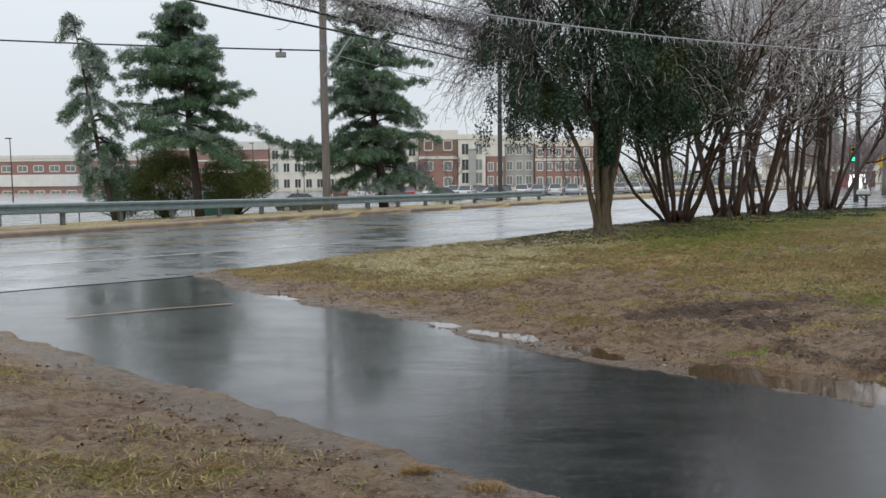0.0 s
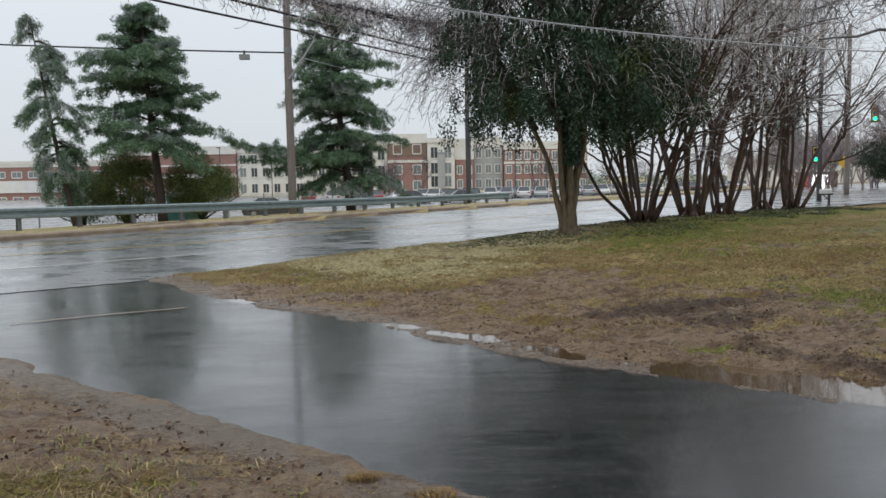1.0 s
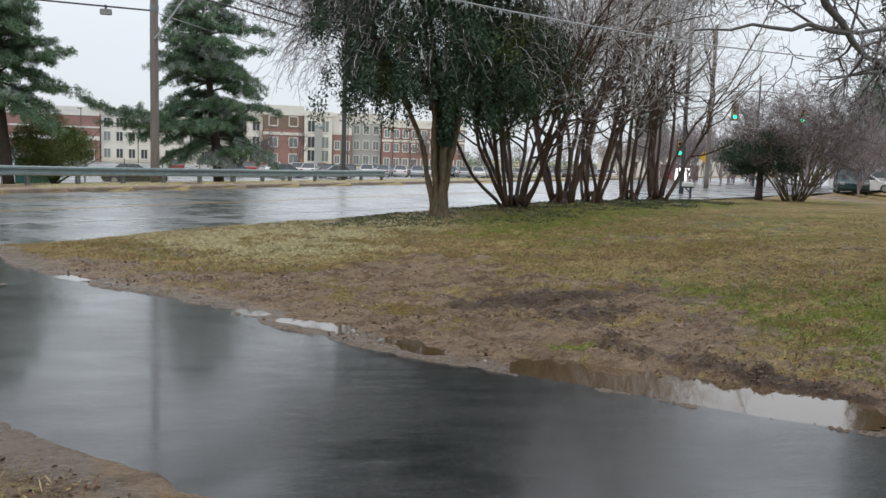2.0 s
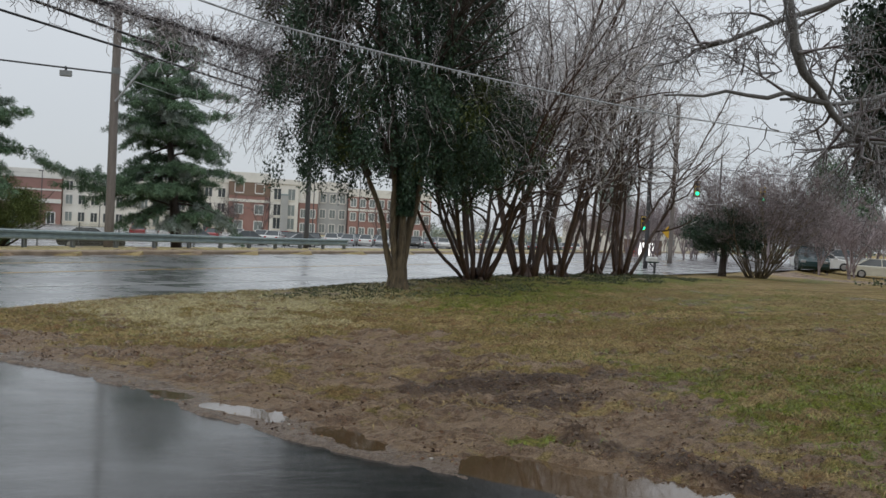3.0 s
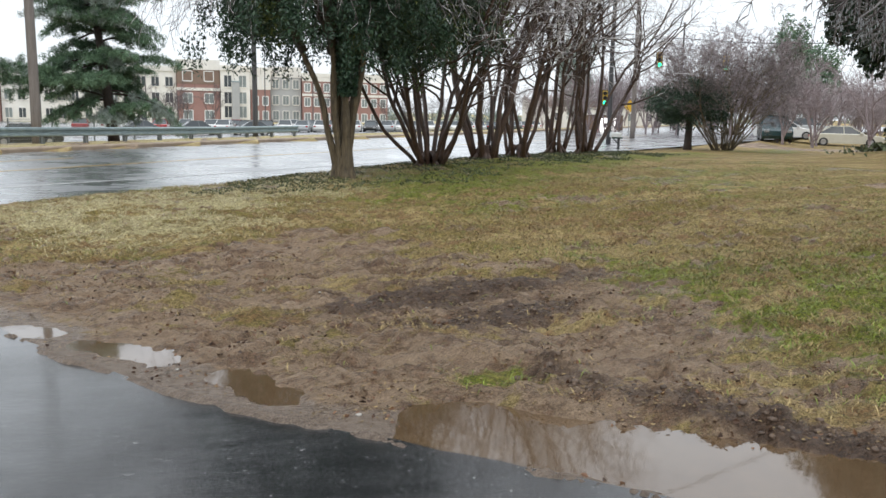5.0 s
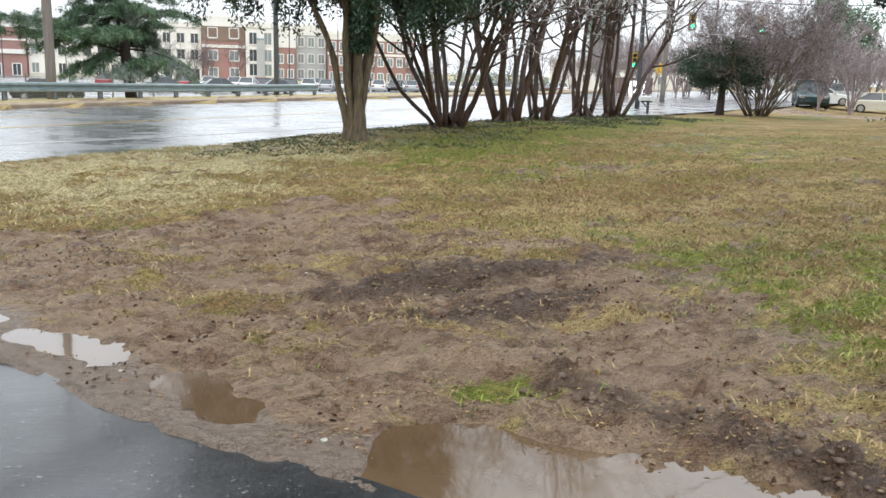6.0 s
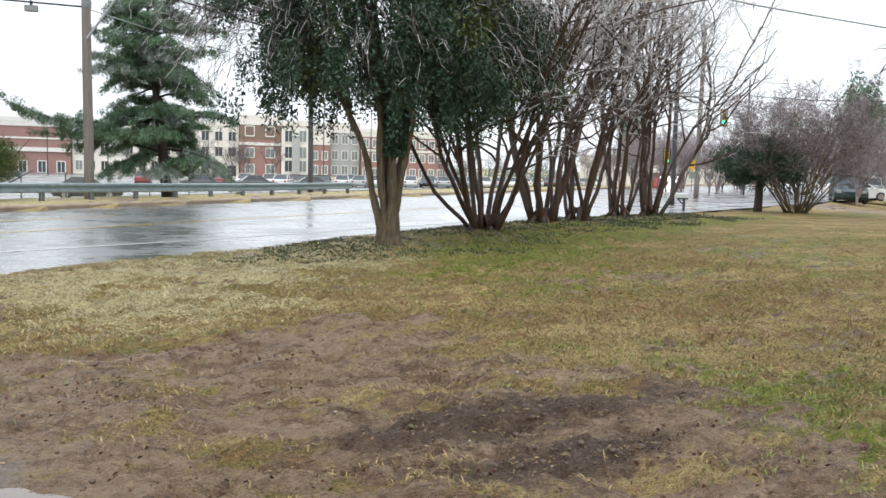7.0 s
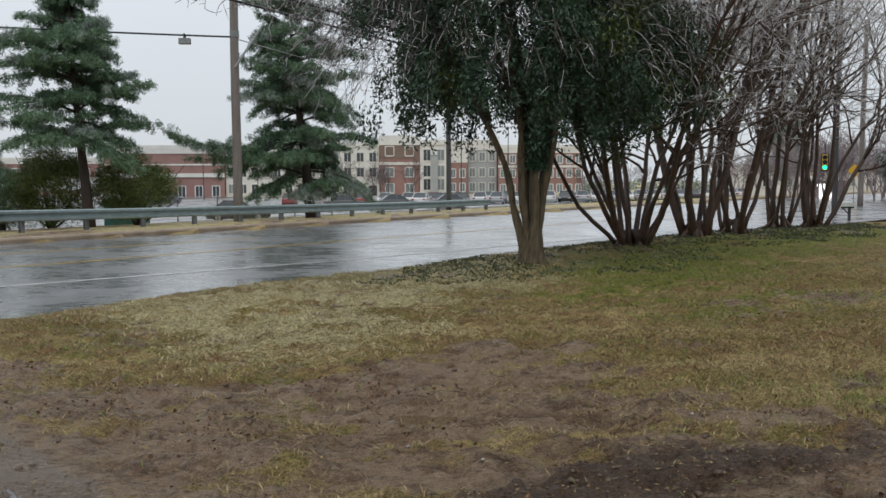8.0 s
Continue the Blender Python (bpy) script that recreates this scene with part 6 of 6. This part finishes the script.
bushy("far_cedar", (71.5, 90.0), (3.4, 2.8, 4.6), 7000, "needle", "broad dark cedar behind the yard", 92, "far cedars", rise=1.5, clumps=50, leaf=(0.45, 0.15))
# greyer than its neighbours: haze painted as foliage colour
bushy("far_cedar", (44.5, 100.0), (2.6, 2.4, 5.6), 6000, "needle_ice_haze", "cedar near the junction, coloured grey for haze", 93, "far cedars", rise=1.0, clumps=50, leaf=(0.5, 0.16))

# ---- ground cover ----
def scatter(n, x0, x1, y0, y1, rng, fall=9.0):
    """Points over the plan, thinner further from the walk."""
    x, y = rng.uniform(x0, x1, n), rng.uniform(y0, y1, n)
    keep = rng.random(n) < np.clip(fall / np.maximum(np.hypot(x - 1.2, y - 3.0), 1.0), 0.05, 1) ** 1.3
    return x[keep], y[keep]


def blades(name, x, y, z, tall, wide, material, rng, flat=0.6):
    n = len(x)
    a = rng.random(n) * 2 * math.pi
    h = tall * (0.5 + rng.random(n))
    lean = flat * (0.3 + rng.random(n)) * h
    ox, oy = np.cos(a) * lean, np.sin(a) * lean
    wx, wy = -np.sin(a) * wide / 2, np.cos(a) * wide / 2
    base = np.stack([x, y, z - 0.005], axis=-1)
    side = np.stack([wx, wy, np.zeros(n)], axis=-1)
    mid = base + np.stack([ox * 0.4, oy * 0.4, h * 0.65], axis=-1)
    tip = base + np.stack([ox, oy, h], axis=-1)
    verts = np.stack([base - side, mid - side * 0.7, tip, mid + side * 0.7], axis=1).reshape(-1, 3)
    return quads(name, verts, np.arange(n * 4).reshape(-1, 4), material)


rng = np.random.default_rng(101)
bx, by = scatter(900000, -7, 16, 0.5, 22, rng, 8.0)
bz, bm_, bg, bi, b_in, bF, bN, bR, bK, b_sand = land(bx, by)
tuft = fbm(bx, by, 3.5, 115, 3)
on = (b_in < -0.05) & (bz > -0.03) & (rng.random(len(bx)) < np.clip(1.15 - bm_ * 1.25, 0.02, 1) * ease(tuft, 0.3, 0.6)) & (bR < 0.1)
bx, by, bz, bg, bi = bx[on], by[on], bz[on], bg[on], bi[on]
pick = rng.random(len(bx))
is_ice = pick < bi * 0.8
is_green = ~is_ice & (rng.random(len(bx)) < np.clip(bg * 1.1, 0.05, 0.95))
is_straw = ~is_ice & ~is_green
for nm, sel, mat_, lab, hh in (("straw_grass", is_straw, "blade_straw", "short straw-coloured dormant grass on the lawn", 0.03), ("green_grass", is_green, "blade_green", "short wet green grass on the lawn", 0.034), ("iced_grass", is_ice, "blade_frost", "pale grass glazed with ice by the road", 0.032)):
    tagged(new(nm, blades(nm, bx[sel], by[sel], bz[sel], hh, 0.009, M[mat_], rng, 2.0)), lab, "grass", kind="stuff")

# loose thatch, flat on the turf and mud
px_, py_ = scatter(620000, -6, 14, 1.0, 20, rng, 6.0)
pz_, pm_, *_, p_in, pF, pN, pR, pK, ps_ = land(px_, py_)
on = (p_in < -0.08) & (pz_ > -0.04) & (pR < -0.1) & (rng.random(len(px_)) < ease(fbm(px_ * 0.6, py_, 2.0, 205, 4), 0.36, 0.62) * (0.9 - 0.45 * pm_))
px_, py_, pz_ = px_[on], py_[on], pz_[on]
ang = rng.normal(size=len(px_)) * 0.7
ln, wd = 0.006 + 0.014 * rng.random(len(px_)) ** 2, 0.002 + 0.0045 * rng.random(len(px_))
ca, sa = np.cos(ang), np.sin(ang)
lift = 0.003 + 0.008 * rng.random((len(px_), 4))
corner = []
for k, (a_, b_) in enumerate(((-1, 0), (0, -1), (1, 0), (0, 1))):
    corner.append(np.stack([px_ + ca * ln * a_ - sa * wd * b_, py_ + sa * ln * a_ + ca * wd * b_, pz_ + lift[:, k]], axis=-1))
tagged(new("loose_thatch", quads("loose_thatch", np.stack(corner, axis=1).reshape(-1, 3), np.arange(len(px_) * 4).reshape(-1, 4), M["thatch"])), "flecks of dead grass and leaf on the wet ground", "thatch", kind="stuff")

# taller tussocks
tx, ty = scatter(9000, -6, 14, 1.5, 19, rng, 7.0)
tz, tm, tg, ti, t_in, tF, tN, tR, tK, ts_ = land(tx, ty)
on = (t_in < -0.15) & (tz > -0.03) & (tR < -0.1) & (rng.random(len(tx)) < 0.9 - 1.7 * tm)
tx, ty, tg, ti = tx[on], ty[on], tg[on], ti[on]
kind_ = np.where(rng.random(len(tx)) < ti * 0.7, 2, np.where(rng.random(len(tx)) < tg * 0.9, 1, 0))
for k, nm, mat_, lab in ((0, "straw_tussock", "blade_straw", "tufts of longer straw-coloured grass"), (1, "green_tussock", "blade_green", "tufts of longer green grass"), (2, "iced_tussock", "blade_frost", "tufts of grass stiff with ice")):
    sel = kind_ == k
    rx = np.repeat(tx[sel], 34) + rng.normal(size=34 * sel.sum()) * np.repeat(0.03 + 0.06 * rng.random(sel.sum()), 34)
    ry = np.repeat(ty[sel], 34) + rng.normal(size=34 * sel.sum()) * np.repeat(0.02 + 0.03 * rng.random(sel.sum()), 34)
    tagged(new(nm, blades(nm, rx, ry, land(rx, ry)[0], 0.034, 0.0065, M[mat_], rng, 1.8)), lab, "grass", kind="stuff")


def clods(name, x, y, r, rng):
    """Crumbs of wet soil, each an uneven little lump."""
    base = bmesh.new()
    bmesh.ops.create_icosphere(base, subdivisions=1, radius=1.0)
    bv = np.array([v.co[:] for v in base.verts])
    bf = np.array([[v.index for v in f.verts] for f in base.faces])
    base.free()
    n = len(x)
    z = land(x, y)[0]
    v = bv[None] * (1 + 0.5 * (rng.random((n, len(bv), 1)) - 0.5)) * (r[:, None, None] * np.array([1, 1, 0.6])) + np.stack([x, y, z], axis=-1)[:, None, :]
    f = bf[None] + (np.arange(n) * len(bv))[:, None, None]
    return mesh_of(name, v.reshape(-1, 3).tolist(), f.reshape(-1, 3).tolist(), M["soil"], smooth=True)


cx, cy = scatter(26000, -3, 7, 5, 14, rng, 7.0)
czz, cm, *_, c_in, cF, cN, cR, cK, cs_ = land(cx, cy)
along_bank = capsule(cx, cy, (2.88, 6.98), (3.98, 5.5), 0.1)
along_rut = np.minimum(capsule(cx, cy, (2.0, 8.75), (4.0, 9.15), 0.1), capsule(cx, cy, (2.5, 8.1), (3.6, 8.45), 0.08))
want = 0.06 * cm * ease(fbm(cx, cy, 1.8, 165, 3), 0.42, 0.62) + 0.9 * (1 - ease(along_bank, 0, 0.2)) + 0.6 * (1 - ease(along_rut, 0, 0.25))
on = (c_in < -0.12) & (czz > -0.04) & (rng.random(len(cx)) < want)
tagged(new("soil_clods", clods("soil_clods", cx[on], cy[on], 0.006 + 0.022 * rng.random(on.sum()) ** 3, rng)), "dark wet clods of churned soil in the mud", "soil", kind="stuff")

# ivy bed under the trees
ix, iy = rng.uniform(-0.5, 15.5, 130000), rng.uniform(16, 31, 130000)
iz, *_, iF, iN, iR, iK, i_sand = land(ix, iy)
on = (rng.random(130000) < 0.95 * ease(fbm(ix, iy, 1.7, 155, 3), 0.34, 0.66)) & (iR < -0.15) & (iR > -5.0 + 3.6 * (fbm(ix, iy, 0.7, 125, 3) - 0.5)) & (ix > 1.4 + 2 * (iR + 1.5) * (iR < -1.5))
ic = np.stack([ix[on], iy[on], iz[on] + 0.003 + 0.02 * rng.random(on.sum())], axis=-1)
tagged(new("ivy_bed", leaves("ivy_bed", ic, 0.038, 0.026, M["ivy"], rng, np.tile([0.3, 0, 0.1], (len(ic), 1)))), "low grey-green ivy bed under the crape myrtles", "ground cover", kind="stuff")
mx, my = rng.normal(24.5, 1.1, 5000), rng.normal(25.2, 1.0, 5000)
mz = land(mx, my)[0]
mc = np.stack([mx, my, mz + 0.2 * rng.random(5000)], axis=-1)
tagged(new("ivy_mound", leaves("ivy_mound", mc, 0.16, 0.12, M["ivy"], rng)), "ivy spreading over the ground below the clad tree", "ground cover", kind="stuff")

# fallen leaves and clods trodden into the mud
fx, fy = scatter(90000, -5, 12, 1.5, 18, rng, 7.0)
fz, fm, *_, f_in, fF, fN, fR, fK, f_sand = land(fx, fy)
on = (f_in < -0.06) & (rng.random(len(fx)) < 0.008 + 0.6 * fm * ease(fbm(fx, fy, 1.4, 135, 3), 0.45, 0.65))
fc = np.stack([fx[on], fy[on], fz[on] + 0.004], axis=-1)
tagged(new("leaf_litter", leaves("leaf_litter", fc, 0.032, 0.018, M["litter"], rng, np.tile([0.5, 0.2, 0.0], (len(fc), 1)))), "sodden brown leaf litter trodden into the mud", "leaf litter", kind="stuff")


def lump_mesh(name, seed, r, material, squash=0.6):
    bm = bmesh.new()
    bmesh.ops.create_icosphere(bm, subdivisions=2, radius=r)
    rg = np.random.default_rng(seed)
    for v in bm.verts:
        k = 1 + 0.35 * noise.noise(v.co * (2.2 / r) + Vector((seed, 0, 0)))
        v.co = Vector((v.co.x * k, v.co.y * k, v.co.z * k * squash))
    return done(bm, name, material, smooth=True)


for i, (x, y, r) in enumerate([(1.76, 6.62, 0.016), (1.9, 9.2, 0.012), (2.6, 8.6, 0.01), (5.22, 10.33, 0.03), (1.5, 9.6, 0.013), (2.2, 9.9, 0.012), (3.2, 9.7, 0.012), (2.95, 8.2, 0.012), (0.9, 7.55, 0.012)]):
    ob = new("pebble", lump_mesh("pebble", i, r, M["stone" if i != 3 else "bark"]))
    ob.matrix_world = pose(x, y, height(x, y) + r * 0.25, 0, 0, i * 40)
    tagged(ob, "small pale pebble lying in the mud" if i != 3 else "small dark clod lying in the grass", "pebble", "pebbles in the mud")


# two ochre tufts of dead grass at the driveway's near edge
def grass_tuft(at, seed, spread_):
    rg = np.random.default_rng(seed)
    ob = thing("grass_tuft", (*at, height(*at)), "ochre tuft of dead grass at the driveway edge", "grass tuft", "tufts at the driveway edge")
    n = 320
    a, r = rg.random(n) * 2 * math.pi, spread_ * np.sqrt(rg.random(n))
    tx_, ty_ = r * np.cos(a) * 1.4, r * np.sin(a) * 0.8
    tagged(part("blade_mass", blades("blade_mass", tx_, ty_, np.zeros(n), 0.026, 0.005, M["blade_ochre"], rg, 1.5), ob), kind="stuff")
    return ob


grass_tuft((0.2, 3.93), 301, 0.08)
grass_tuft((-0.14, 4.15), 302, 0.06)
